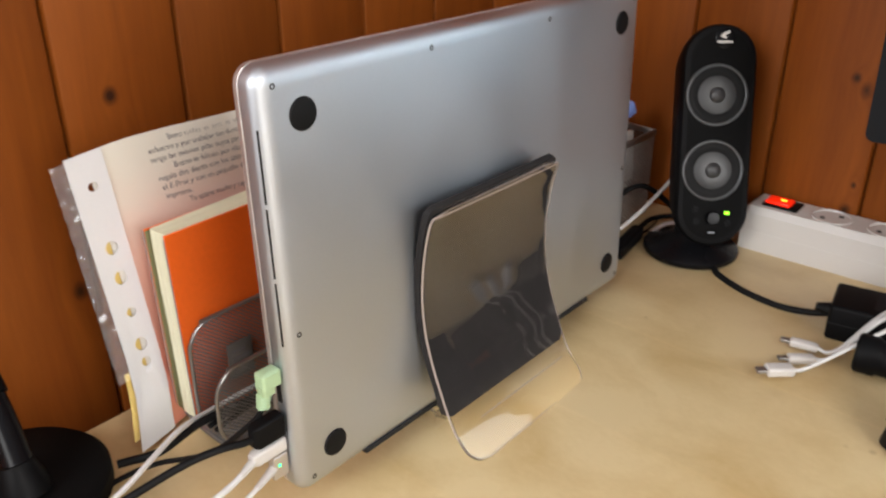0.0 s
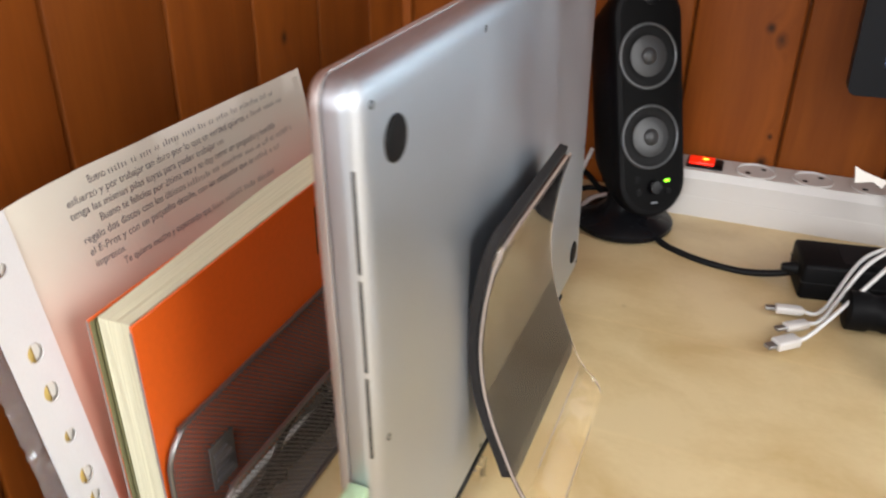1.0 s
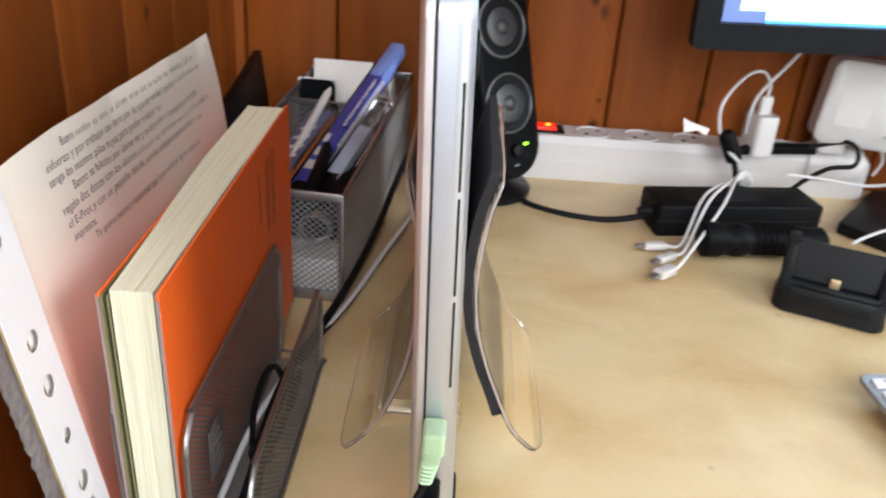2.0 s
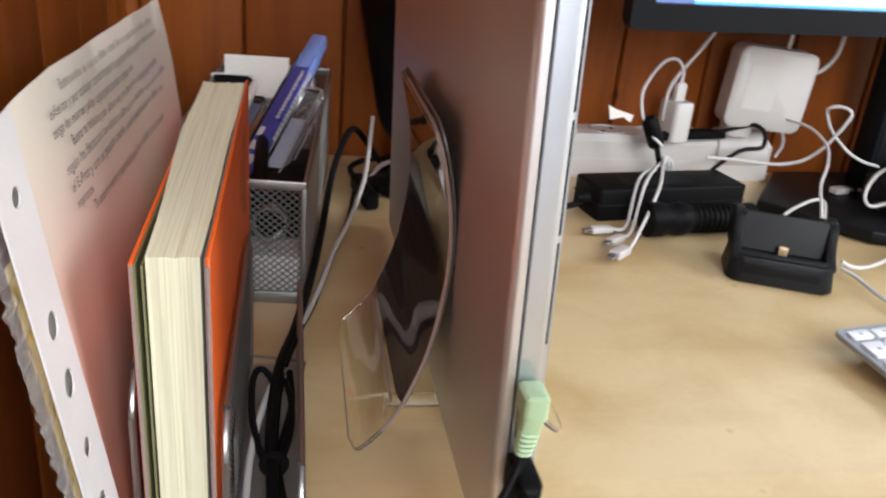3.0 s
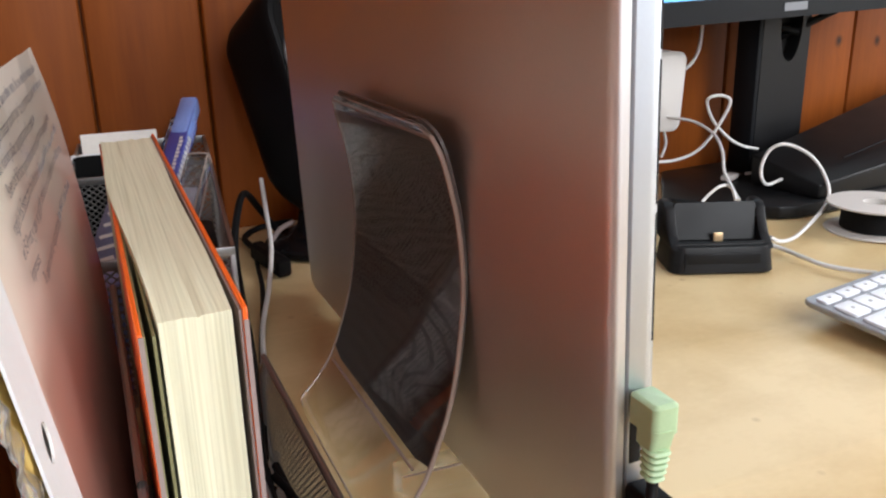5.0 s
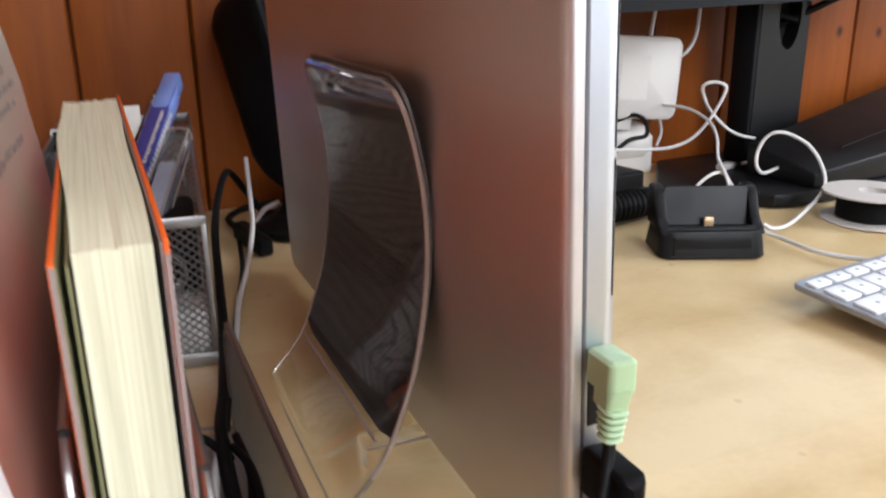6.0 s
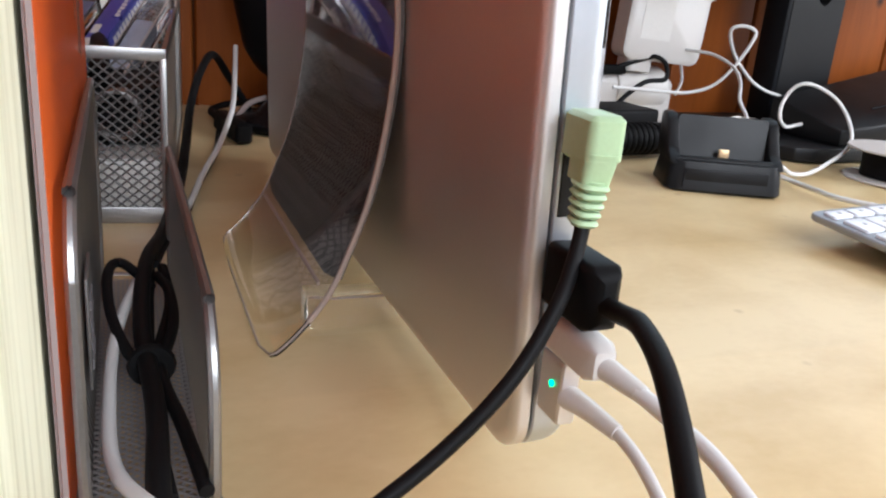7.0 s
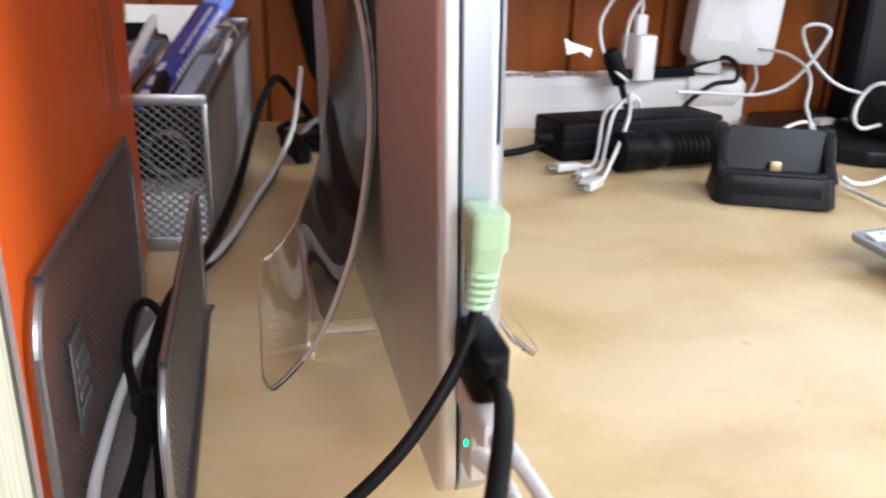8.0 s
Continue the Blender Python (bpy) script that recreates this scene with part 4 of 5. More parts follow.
pack = thing("blister_pack", "long clear plastic pack with blue printed card", "package", inside(-0.060, 0.040, 0.040, 23.0, 0, -14))
part("tray", box(-0.008, 0.0105, 0, 0.200, -0.009, 0.004, 0.003), "blister", pack, "clear plastic tray")
part("card", box(-0.003, 0.0090, 0.004, 0.205, 0.0050, 0.0062, 0.0004), "blue", pack, "blue printed card")
part("side_card", box(0.0083, 0.0090, 0.02, 0.200, -0.006, 0.0048, 0.0003), "blue", pack)
part("top_band", box(-0.0036, 0.0094, 0.172, 0.222, -0.0070, 0.0070, 0.0025), "blue_light", pack, "light blue end cap")
for i in range(16):
    part("bar", box(0.0090, 0.0093, 0.085 + i * 0.0056, 0.0888 + i * 0.0056, -0.0025, 0.0022), "white", pack)
for i in range(3):
    part("bar", box(-0.002, 0.006 - 0.002 * i, 0.05 + i * 0.016, 0.060 + i * 0.016, 0.0062, 0.0065), "white", pack)
for i in range(14):
    part("letter_bar", box(0.0052, 0.0078 - 0.0008 * (i % 3 == 1), 0.104 + i * 0.0046, 0.1070 + i * 0.0046, 0.0062, 0.0065), "white", pack)
case = thing("clear_case", "clear plastic case with a grey insert leaning in the organiser", "case", inside(-0.044, 0.036, 0.034, 23.0, 0, -14))
part("shell", box(-0.007, 0.0085, 0, 0.158, -0.008, 0.005, 0.0025), "blister", case, "clear plastic shell")
part("insert", box(-0.0045, 0.0060, 0.006, 0.120, -0.0050, 0.0020, 0.0008), "insert_grey", case, "grey insert")
for x, z in ((-0.0066, 0.0046), (0.0081, 0.0046), (0.0081, -0.0076)):
    part("rim", tube([(x, 0.003, z), (x, 0.08, z), (x, 0.155, z)], 0.0006, 6, 2), "frost", case, "pale plastic rim")
part("rim", tube([(-0.0066, 0.1575, 0.0046), (0.0081, 0.1575, 0.0046), (0.0081, 0.1575, -0.0076)], 0.0006, 6, 2), "frost", case)
pack2 = thing("blister_pack", "dark blue and clear plastic pack leaning in the organiser", "package", inside(-0.079, 0.022, 0.040, 21, 0, -12))
part("tray", box(-0.008, 0.008, 0, 0.150, -0.009, 0.003, 0.003), "blister", pack2, "clear plastic tray")
part("card", box(-0.009, 0.009, 0.0, 0.135, 0.0040, 0.0052, 0.0004), "slate", pack2, "dark printed card")
for i in range(6):
    part("bar", moved(box(-0.0065, 0.0065, -0.0016, 0.0016, 0.0052, 0.0055), pose(0, 0.050 + i * 0.012, 0, 0, 0, 24)), "white", pack2)
divider_card = thing("divider_card", "black card with a pale rounded edge standing in the organiser", "card", inside(-0.078, 0.212, -0.001, -4, 0, 3))
part("card", moved(slab(0.034, 0.098, 0.006, [(-0.0010, 0), (0.0010, 0)]), frame_of((0, 0, 0.049), (1, 0, 0), (0, 0, 1))), "black_matt", divider_card)
part("edging", tube([(-0.0165, 0, 0.005), (-0.0165, 0, 0.090), (-0.0125, 0, 0.0975), (0.0, 0, 0.0982), (0.0165, 0, 0.0982)], 0.0010, 6, 3), "strip_white", divider_card, "pale edging")
single("pen", moved(turned([(0.001, 0), (0.0030, 0.012), (0.0034, 0.02), (0.0034, 0.110), (0.0030, 0.116), (0.0008, 0.122)], 14), inside(-0.068, 0.055, 0.050, -62, 6, -6)), "offwhite", "slim white pen lying in the organiser", "pen")
single("marker_pen", moved(turned([(0.003, 0), (0.005, 0.004), (0.005, 0.11), (0.003, 0.116)], 14), inside(-0.030, 0.020, 0.067, -86, 0, 6)), "black", "black marker pen lying in the organiser", "pen")
single("black_case", box(-0.056, -0.004, 0.030, 0.146, 0.031, 0.060, 0.004), "black", "small black case inside the organiser", "case", m=IN)
for i in range(5):
    single("sachet", box(-0.0007, 0.0007, 0, 0.028, 0, 0.05, 0.0002), "offwhite", "clear and white sachet standing in the organiser", "sachet",
           m=IN @ pose(-0.030 + 0.0055 * i, 0.225, 0.048, -4 + 3 * (i % 3), 5 - 3 * i, 3 * (i % 2)), group="sachets in the organiser")
single("white_card", moved(box(-0.030, 0.025, -0.0006, 0.0006, 0, 0.103, 0.0002), pose(-0.060, 0.250, 0.004, -3, 0, 4)), "paper", "white card standing in the organiser", "card", m=IN)
single("wire_coil", merge(*[moved(tube([(0.011 * math.cos(a * math.pi / 4), 0, 0.011 * math.sin(a * math.pi / 4)) for a in range(9)], 0.0010, 6, 3), pose(-0.022, 0.008 + 0.002 * i, 0.050, 0, 7 * i, 9 * i)) for i in range(4)]), "steel", "coil of bright wire inside the organiser", "wire", m=IN)
single("blue_box", box(-0.080, -0.058, 0.006, 0.05, 0.0025, 0.064, 0.002), "blue_light", "small light blue packet inside the organiser", "packet", m=IN)
single("dark_folder", moved(box(-0.0035, 0.0035, 0, 0.20, 0, 0.117, 0.001), pose(-0.158, 0.262, 0.0015, 0, -7, 6)), "black", "black cardboard folder standing beside the organiser", "folder")

# ---- speaker, leaning back on a round foot ----
SPK = pose(0.0271, 0.4588, desk_z(0.462), 0, 0, 38.7)
speaker = thing("speaker", "black upright desktop speaker with two grey cones", "speaker", SPK)
part("base", moved(turned([(0.041, 0), (0.0432, 0.002), (0.0435, 0.006), (0.0415, 0.0085), (0.026, 0.0125), (0.017, 0.020), (0.014, 0.036)], 44), pose(-0.0067, 0.0094, 0)), "black_gloss", speaker, "glossy black round foot")
CAB = pose(0, -0.015, 0.0185, -17.6, 0, 0)


def cab_ring(y, inset, squeeze=1.0, low=0.0, high=0.194):
    """Outline of the cabinet at depth y, between two heights."""
    k = (high - low) / 0.194
    return [(x * squeeze, y, low + (z + 0.097) * k) for x, z in rounded(0.064, 0.194, 0.031, inset, 10)]


cab = part("cabinet", loft([cab_ring(-0.0145, 0.0055), cab_ring(-0.0135, 0.0020), cab_ring(-0.0105, 0.0002), cab_ring(-0.004, 0), cab_ring(0.006, 0.0004, 1, 0.003, 0.192), cab_ring(0.020, 0.001, 0.97, 0.012, 0.186), cab_ring(0.036, 0.002, 0.90, 0.026, 0.180), cab_ring(0.043, 0.004, 0.84, 0.036, 0.175), cab_ring(0.0465, 0.008, 0.78, 0.045, 0.170)]), "black", speaker, m=CAB, angle=35)
part("cord", tube([(-0.012, 0.030, 0.020), (-0.026, 0.034, 0.016), (-0.040, 0.034, 0.006)], 0.0022), "pinkcard", speaker, "short beige cord behind the foot")
part("front_panel", moved(slab(0.052, 0.182, 0.0255, [(-0.001, 0), (0.0006, 0.0002), (0.0011, 0.0014)], 10), frame_of((0, -0.0142, 0.097), (1, 0, 0), (0, 0, 1))), "black_matt", speaker, m=CAB)
for z in (0.1330, 0.0675):
    drv = part("driver_ring", moved(turned([(0.0235, 0), (0.0252, 0.0012), (0.0262, 0.0010), (0.0268, 0.0)], 40, False), frame_of((-0.0022, -0.0153, z), (1, 0, 0), (0, 0, 1))), "ring", speaker, "thin silver ring", m=CAB)
    part("surround", moved(turned([(0.0262, 0.0002), (0.0225, 0.0016), (0.0185, 0.0006), (0.0165, 0.0002), (0.0002, 0.0001)], 40, False), frame_of((-0.0022, -0.0150, z), (1, 0, 0), (0, 0, 1))), "rubber", drv)
    part("cone", moved(turned([(0.0165, 0.0010), (0.0158, 0.0012), (0.0085, 0.0022), (0.0070, 0.0021), (0.0060, 0.0036), (0.0035, 0.0048), (0.0003, 0.0052)], 36, False), frame_of((-0.0022, -0.0150, z), (1, 0, 0), (0, 0, 1))), "grey_cone", drv, "grey cone with a domed cap")
lg = part("badge", moved(turned([(0.0085, 0), (0.0085, 0.0006), (0.0080, 0.0009), (0.0002, 0.0010)], 28), frame_of((0.002, -0.0152, 0.1815), (1, 0, 0), (0, 0, 1))), "black_gloss", speaker, "round black badge with a silver mark", m=CAB)
part("mark", merge(moved(slab(0.0075, 0.0022, 0.001, [(0, 0), (0.0004, 0)]), frame_of((0.0025, -0.0163, 0.1855), (1, 0, 0.5), (0, 0, 1))), moved(slab(0.0055, 0.0022, 0.001, [(0, 0), (0.0004, 0)]), frame_of((0.0005, -0.0163, 0.1825), (1, 0, -0.3), (0, 0, 1))),
                 box(-0.0045, 0.0085, -0.0166, -0.0162, 0.1772, 0.1790)), "white", lg, "pale mark")
part("knob", moved(turned([(0.0062, 0), (0.0062, 0.004), (0.0052, 0.0058), (0.0002, 0.006)], 24), frame_of((0.0, -0.0150, 0.0255), (1, 0, 0), (0, 0, 1))), "black_gloss", speaker, m=CAB)
part("lamp", moved(box(-0.0022, 0.0022, -0.0008, 0.0006, -0.0011, 0.0011, 0.0005), pose(0.0125, -0.0154, 0.0300)), "led_green", speaker, "glowing green power lamp", m=CAB)
for x, z in ((-0.015, 0.033), (-0.014, 0.022), (0.014, 0.021)):
    part("socket", moved(turned([(0.0030, 0), (0.0030, 0.0008), (0.0016, 0.0009), (0.0014, 0.0002)], 16), frame_of((x, -0.0152, z), (1, 0, 0), (0, 0, 1))), "black", speaker, m=CAB)
part("bar", box(-0.003, 0.003, -0.0156, -0.0152, 0.0115, 0.0130), "grey", speaker, m=CAB)
single("power_cable", tube([(0.045, 0.447, 0.010), (0.052, 0.437, 0.0045), (0.064, 0.428, 0.0030), (0.090, 0.416, 0.0030), (0.120, 0.411, 0.0030), (0.145, 0.412, 0.006), (0.163, 0.4125, 0.012)], 0.0028), "rubber", "black cable from the speaker foot to the power brick", "cable")
plug = thing("inline_plug", "black inline plug on a cable behind the laptop", "plug")
part("body", moved(slab(0.012, 0.058, 0.003, [(0, 0.002), (0.002, 0), (0.012, 0), (0.014, 0.003)]), pose(-0.0315, 0.428, desk_z(0.43) + 0.0006, 0, 0, 9)), "black", plug)
part("cable", tube([(-0.036, 0.452, 0.009), (-0.039, 0.470, 0.009), (-0.039, 0.490, 0.010), (-0.024, 0.506, 0.012), (0.004, 0.500, 0.016)], 0.0026), "rubber", plug)

# ---- power strip along the wall, and what is plugged in ----
ST = pose(0.047, 0.5200, 0, 0, 0, 1.0)
SL = 0.338
strip_thing = thing("power_strip", "white power strip with a lit red switch", "power strip", ST)
part("body", loft([[(x, y, z) for y, z in [(-0.0215 + k, 0), (0.022 - k, 0), (0.022, 0.004), (0.022, 0.040), (0.0185 - k, 0.047 - k), (-0.0180 + k, 0.047 - k), (-0.0215, 0.040), (-0.0215, 0.004)]] for x, k in ((0, 0.004), (0.004, 0.0005), (SL - 0.004, 0.0005), (SL, 0.004))]), "white", strip_thing, angle=30)
part("seam", box(0.003, SL - 0.003, -0.0219, -0.0213, 0.0225, 0.0233), "offwhite", strip_thing)
part("switch_frame", box(0.012, 0.044, -0.0115, 0.0115, 0.0462, 0.0486, 0.001), "black", strip_thing)
sw = part("switch", box(0.014, 0.036, -0.0085, 0.0085, 0.0475, 0.0512, 0.0012), "red", strip_thing, "lit red rocker switch")
part("neon", box(0.0260, 0.0305, -0.0015, 0.0025, 0.0513, 0.0516), "red_hot", sw)
for i in range(6):
    sk = part("socket", moved(turned([(0.0172, 0), (0.0172, 0.0012), (0.0160, 0.0014), (0.0156, 0.0002), (0.0002, 0.0001)], 30), pose(0.072 + 0.0475 * i, 0, 0.0464)), "white", strip_thing, "round socket")
    for s in (-1, 1):
        part("hole", moved(turned([(0.0024, 0), (0.0024, 0.0004), (0.0003, 0.0004)], 10), pose(0.072 + 0.0475 * i + s * 0.0065, s * 0.006, 0.0466)), "dark", sk)

usb = thing("usb_charger", "white phone charger standing in the power strip", "charger", pose(0.270, 0.497, 0.0465, 0, 0, 14))
part("body", slab(0.022, 0.028, 0.005, [(0, 0.001), (0.001, 0), (0.036, 0), (0.0385, 0.0012)]), "white", usb)
part("plug", slab(0.0115, 0.006, 0.0015, [(0.038, 0), (0.053, 0), (0.055, 0.001)]), "white", usb)
part("cable", tube([(0, 0, 0.054), (0.001, 0.002, 0.066), (-0.006, 0.004, 0.076), (-0.020, 0.004, 0.075), (-0.038, -0.002, 0.062), (-0.051, -0.010, 0.045), (-0.050, -0.022, 0.020), (-0.036, -0.034, 0.004)], 0.0015), "white_soft", usb, "thin white cable")
part("upper_cable", tube([(-0.011, 0.004, 0.018), (-0.010, 0.004, 0.045), (-0.002, 0.004, 0.062), (0.020, 0.004, 0.088), (0.045, 0.002, 0.125)], 0.0017), "white_soft", usb, "white cable rising behind the monitor")

chg = thing("laptop_charger", "square white laptop charger on the power strip, with a sticker", "charger", pose(0.3620, 0.504, 0.1000, 0, 3.5, -6))
part("body", moved(slab(0.079, 0.079, 0.010, [(-0.0145, 0.004), (-0.0125, 0.0006), (0.0125, 0.0006), (0.0145, 0.004)], 6), frame_of((0, 0, 0), (1, 0, 0), (0, 0, 1))), "white", chg)
part("plug_head", slab(0.026, 0.026, 0.006, [(-0.050, 0.001), (-0.049, 0), (-0.036, 0)]), "white", chg, m=pose(-0.018, 0.002, 0.0))
part("sticker", box(-0.026, 0.004, -0.0149, -0.0146, -0.020, 0.022), "offwhite", chg, "pale glossy sticker")
part("cord", tube([(0.010, 0, 0.0395), (0.011, 0, 0.055), (0.016, 0.004, 0.09)], 0.0020), "white_soft", chg)
part("side_cord", tube([(0.039, 0, 0.018), (0.052, 0.0, 0.026), (0.064, 0.006, 0.042), (0.066, 0.008, 0.072)], 0.0018), "white_soft", chg)
adapter = thing("plug_adapter", "bulky white plug at the end of the power strip", "plug", pose(0.355, 0.519, 0.034, 0, 0, 1))
part("body", moved(turned([(0.0185, -0.030), (0.0205, -0.026), (0.0205, 0.020), (0.0185, 0.024), (0.0005, 0.0245)], 28), pose(0, 0, 0, 0, 90, 0)), "white", adapter)
flat_plug = thing("flat_plug", "flat black plug with a curved cable on the power strip", "plug")
part("body", prism([(0.243, 0.478), (0.268, 0.487), (0.330, 0.500), (0.328, 0.509), (0.272, 0.505)], 0.0480, 0.0560, 0.0012), "black_matt", flat_plug)
part("cable", tube([(0.320, 0.500, 0.055), (0.345, 0.494, 0.064), (0.352, 0.488, 0.066), (0.360, 0.484, 0.060), (0.356, 0.476, 0.048), (0.330, 0.470, 0.045), (0.300, 0.460, 0.028), (0.292, 0.455, 0.012)], 0.0022), "rubber", flat_plug)
part("strain_relief", moved(turned([(0.006, 0), (0.0085, 0.003), (0.0085, 0.014), (0.004, 0.018)], 16), pose(0.292, 0.462, 0.001)), "rubber", flat_plug)
ferr = thing("cable_connector", "black cable with a thick connector and a white paper tag", "connector")
part("connector", moved(turned([(0.004, 0), (0.0072, 0.002), (0.0078, 0.006), (0.0078, 0.026), (0.0060, 0.031), (0.003, 0.032)], 20), look((0.243, 0.466, 0.047), (0.259, 0.468, 0.016))), "black", ferr)
part("cable", tube([(0.243, 0.466, 0.046), (0.247, 0.465, 0.034), (0.251, 0.463, 0.020), (0.258, 0.460, 0.010)], 0.0028), "rubber", ferr)
part("relief", moved(turned([(0.0075, 0), (0.0070, 0.010), (0.0045, 0.022), (0.003, 0.026)], 16), pose(0.259, 0.458, 0.0005, 0, -14, 0)), "rubber", ferr)
part("tag", moved(prism([(0, 0), (0.012, 0.004), (0.020, 0.000), (0.022, 0.007), (0.004, 0.010), (-0.004, 0.013)], 0, 0.0006), frame_of((0.192, 0.466, 0.071), (1, 0, -0.1), (0, 0.1, 1))), "paper", ferr, "white paper tag")

# ---- power brick, torch and cable bundle ----
brick_m = pose(0.164, 0.388, 0, 0, 0, 10.0)
brick = thing("power_brick", "black rectangular power brick lying on the desk", "power brick", brick_m)
part("case", box(0, 0.150, 0, 0.046, 0.0004, 0.0300, 0.003, 3), "black", brick)
part("seam", box(-0.0002, 0.1502, -0.0003, 0.0463, 0.0150, 0.0156), "dark", brick)
part("strain_relief", moved(turned([(0.0032, 0), (0.0045, 0.006), (0.0055, 0.010), (0.0058, 0.012)], 14), pose(-0.011, 0.020, 0.0165, 0, 90, 0)), "rubber", brick)
part("label", box(0.03, 0.10, 0.008, 0.038, 0.0300, 0.0303), "bezel", brick, "dark label on top")
torch = thing("torch", "black ribbed metal torch lying on the desk", "torch", pose(0.194, 0.360, 0.0150, 0, 90, 7))
part("head", turned([(0.0125, 0), (0.0145, 0.0015), (0.0145, 0.014), (0.0130, 0.016), (0.0130, 0.024), (0.0140, 0.026), (0.0140, 0.034), (0.0115, 0.040)], 28), "black", torch)
part("barrel", turned([(0.0112, 0.039), (0.0118, 0.041), (0.0118, 0.078), (0.0108, 0.080)], 28), "black", torch)
for i in range(7):
    part("rib", turned([(0.0116, 0.043 + i * 0.005), (0.0126, 0.044 + i * 0.005), (0.0126, 0.0462 + i * 0.005), (0.0116, 0.0472 + i * 0.005)], 28), "black_matt", torch)
part("tail_cap", turned([(0.0105, 0.079), (0.0122, 0.081), (0.0122, 0.102), (0.0105, 0.104), (0.0060, 0.105), (0.0055, 0.108), (0.0005, 0.108)], 28), "black", torch)

cables = thing("white_cables", "bundle of white charging cables with small plugs", "cable")
KNOT = (0.246, 0.452, 0.0355)
for i, (tip, ang, mid) in enumerate((((0.1415, 0.358, 0.0050), 10, (0.205, 0.408, 0.0350)), ((0.150, 0.330, 0.0050), 38, (0.207, 0.398, 0.0355)), ((0.1445, 0.303, 0.0055), 42, (0.214, 0.386, 0.0340)))):
    a = radians(ang)
    d = Vector((math.cos(a), math.sin(a), 0))
    t0 = Vector(tip)
    sz = (0.0105, 0.0070) if i == 2 else (0.0080, 0.0058)
    part("plug", moved(slab(sz[0], sz[1], 0.0018, [(0.007, 0.001), (0.008, 0), (0.025, 0), (0.027, 0.0014)]), frame_of(t0, (-d.y, d.x, 0), (0, 0, 1))), "white", cables, "small white plug")
    part("contact", moved(slab(sz[0] * 0.62, 0.0028, 0.0008, [(0, 0.0003), (0.001, 0), (0.0078, 0)]), frame_of(t0, (-d.y, d.x, 0), (0, 0, 1))), "steel", cables, "bare metal tip")
    end = t0 + d * 0.026
    part("cable", tube([t0 + d * 0.020, end, end + d * 0.014 + Vector((0, 0, 0.003)), Vector(mid), Vector(KNOT) + Vector((0.001 * i, 0.003 * i, 0.002 * i)), Vector((0.254 + 0.004 * i, 0.466, 0.030)), Vector((0.262, 0.474, 0.012))], 0.0015), "white_soft", cables, "white cable")
single("usb_plug_end", merge(box(0.1985, 0.215, 0.470, 0.479, 0.0005, 0.0085, 0.001), box(0.192, 0.199, 0.471, 0.478, 0.002, 0.0065, 0.0004)), "offwhite", "white plug end lying before the power strip", "plug")

# ---- phone dock ----
DK = pose(0.2300, 0.2835, desk_z(0.285), 0, 0, -23.0)
dock = thing("phone_dock", "black plastic phone charging dock with a bare connector", "dock", DK)
DWD, DDP = 0.078, 0.050
part("base", loft([[(DWD / 2 + x, DDP / 2 + y, z) for x, y in rounded(DWD + e, DDP + e, 0.010, i, 5)] for z, e, i in ((0.0005, 0, 0.0015), (0.002, 0, 0), (0.018, -0.004, 0), (0.0205, -0.004, 0.001))]), "black_satin", dock)
part("front_panel", box(0.012, DWD - 0.012, 0.0008, 0.0020, 0.004, 0.016, 0.0004), "black_satin", dock)
part("front_lip", moved(tube([(0.006, 0.0105, 0.0205), (DWD / 2, 0.0085, 0.0208), (DWD - 0.006, 0.0105, 0.0205)], 0.0026, 10), pose(0, 0, 0)), "black_satin", dock, "rounded front lip")
part("back_rest", moved(slab(DWD - 0.016, 0.029, 0.003, [(0, 0.0006), (0.001, 0), (0.008, 0), (0.009, 0.0006)]), frame_of((DWD / 2, 0.0345, 0.0315), (1, 0, 0), (0, 0.30, 1))), "black_satin", dock)
for x0, x1 in ((0.0012, 0.0092), (DWD - 0.0092, DWD - 0.0012)):
    part("side_arm", moved(prism([(0.003, 0.018), (0.047, 0.018), (0.049, 0.044), (0.046, 0.0475), (0.034, 0.0475), (0.0285, 0.044), (0.0225, 0.034), (0.0165, 0.0265), (0.009, 0.0225)], x0, x1, 0.0018), Matrix(((0, 0, 1, 0), (1, 0, 0, 0), (0, 1, 0, 0), (0, 0, 0, 1)))), "black_satin", dock)
part("notch", box(DWD / 2 - 0.003, DWD / 2 + 0.003, 0.0335, 0.0357, 0.0425, 0.0450, 0.0004), "dark", dock)
part("connector", box(DWD / 2 - 0.0035, DWD / 2 + 0.0035, 0.0160, 0.0185, 0.0200, 0.0275, 0.0007), "gold", dock, "pale gold connector")
# thin strip added where the front's left edge catches a highlight
part("edge_highlight", box(0.0105, 0.0112, -0.0004, 0.0004, 0.004, 0.017), "bezel", dock)

# ---- monitor on its stand ----
MON = pose(0.1615, 0.3830, 0.1625, 0, -1.5, 3.0)
MW, MH = 0.565, 0.35
monitor = thing("monitor", "black flat computer monitor, switched on, with white windows", "monitor", MON)
BZ = 0.019
part("bezel", moved(holed(rounded(MW, MH, 0.006), [[(-MW / 2 + BZ, -MH / 2 + BZ + 0.001), (MW / 2 - BZ, -MH / 2 + BZ + 0.001), (MW / 2 - BZ, MH / 2 - BZ), (-MW / 2 + BZ, MH / 2 - BZ)]], 0.012), frame_of((MW / 2, 0.012, MH / 2), (1, 0, 0), (0, 0, 1))), "bezel", monitor)
part("back_shell", moved(slab(MW, MH, 0.006, [(-0.040, 0.08), (-0.034, 0.06), (-0.012, 0.004), (0.0, 0)]), frame_of((MW / 2, 0.0125, MH / 2), (1, 0, 0), (0, 0, 1))), "black_matt", monitor)
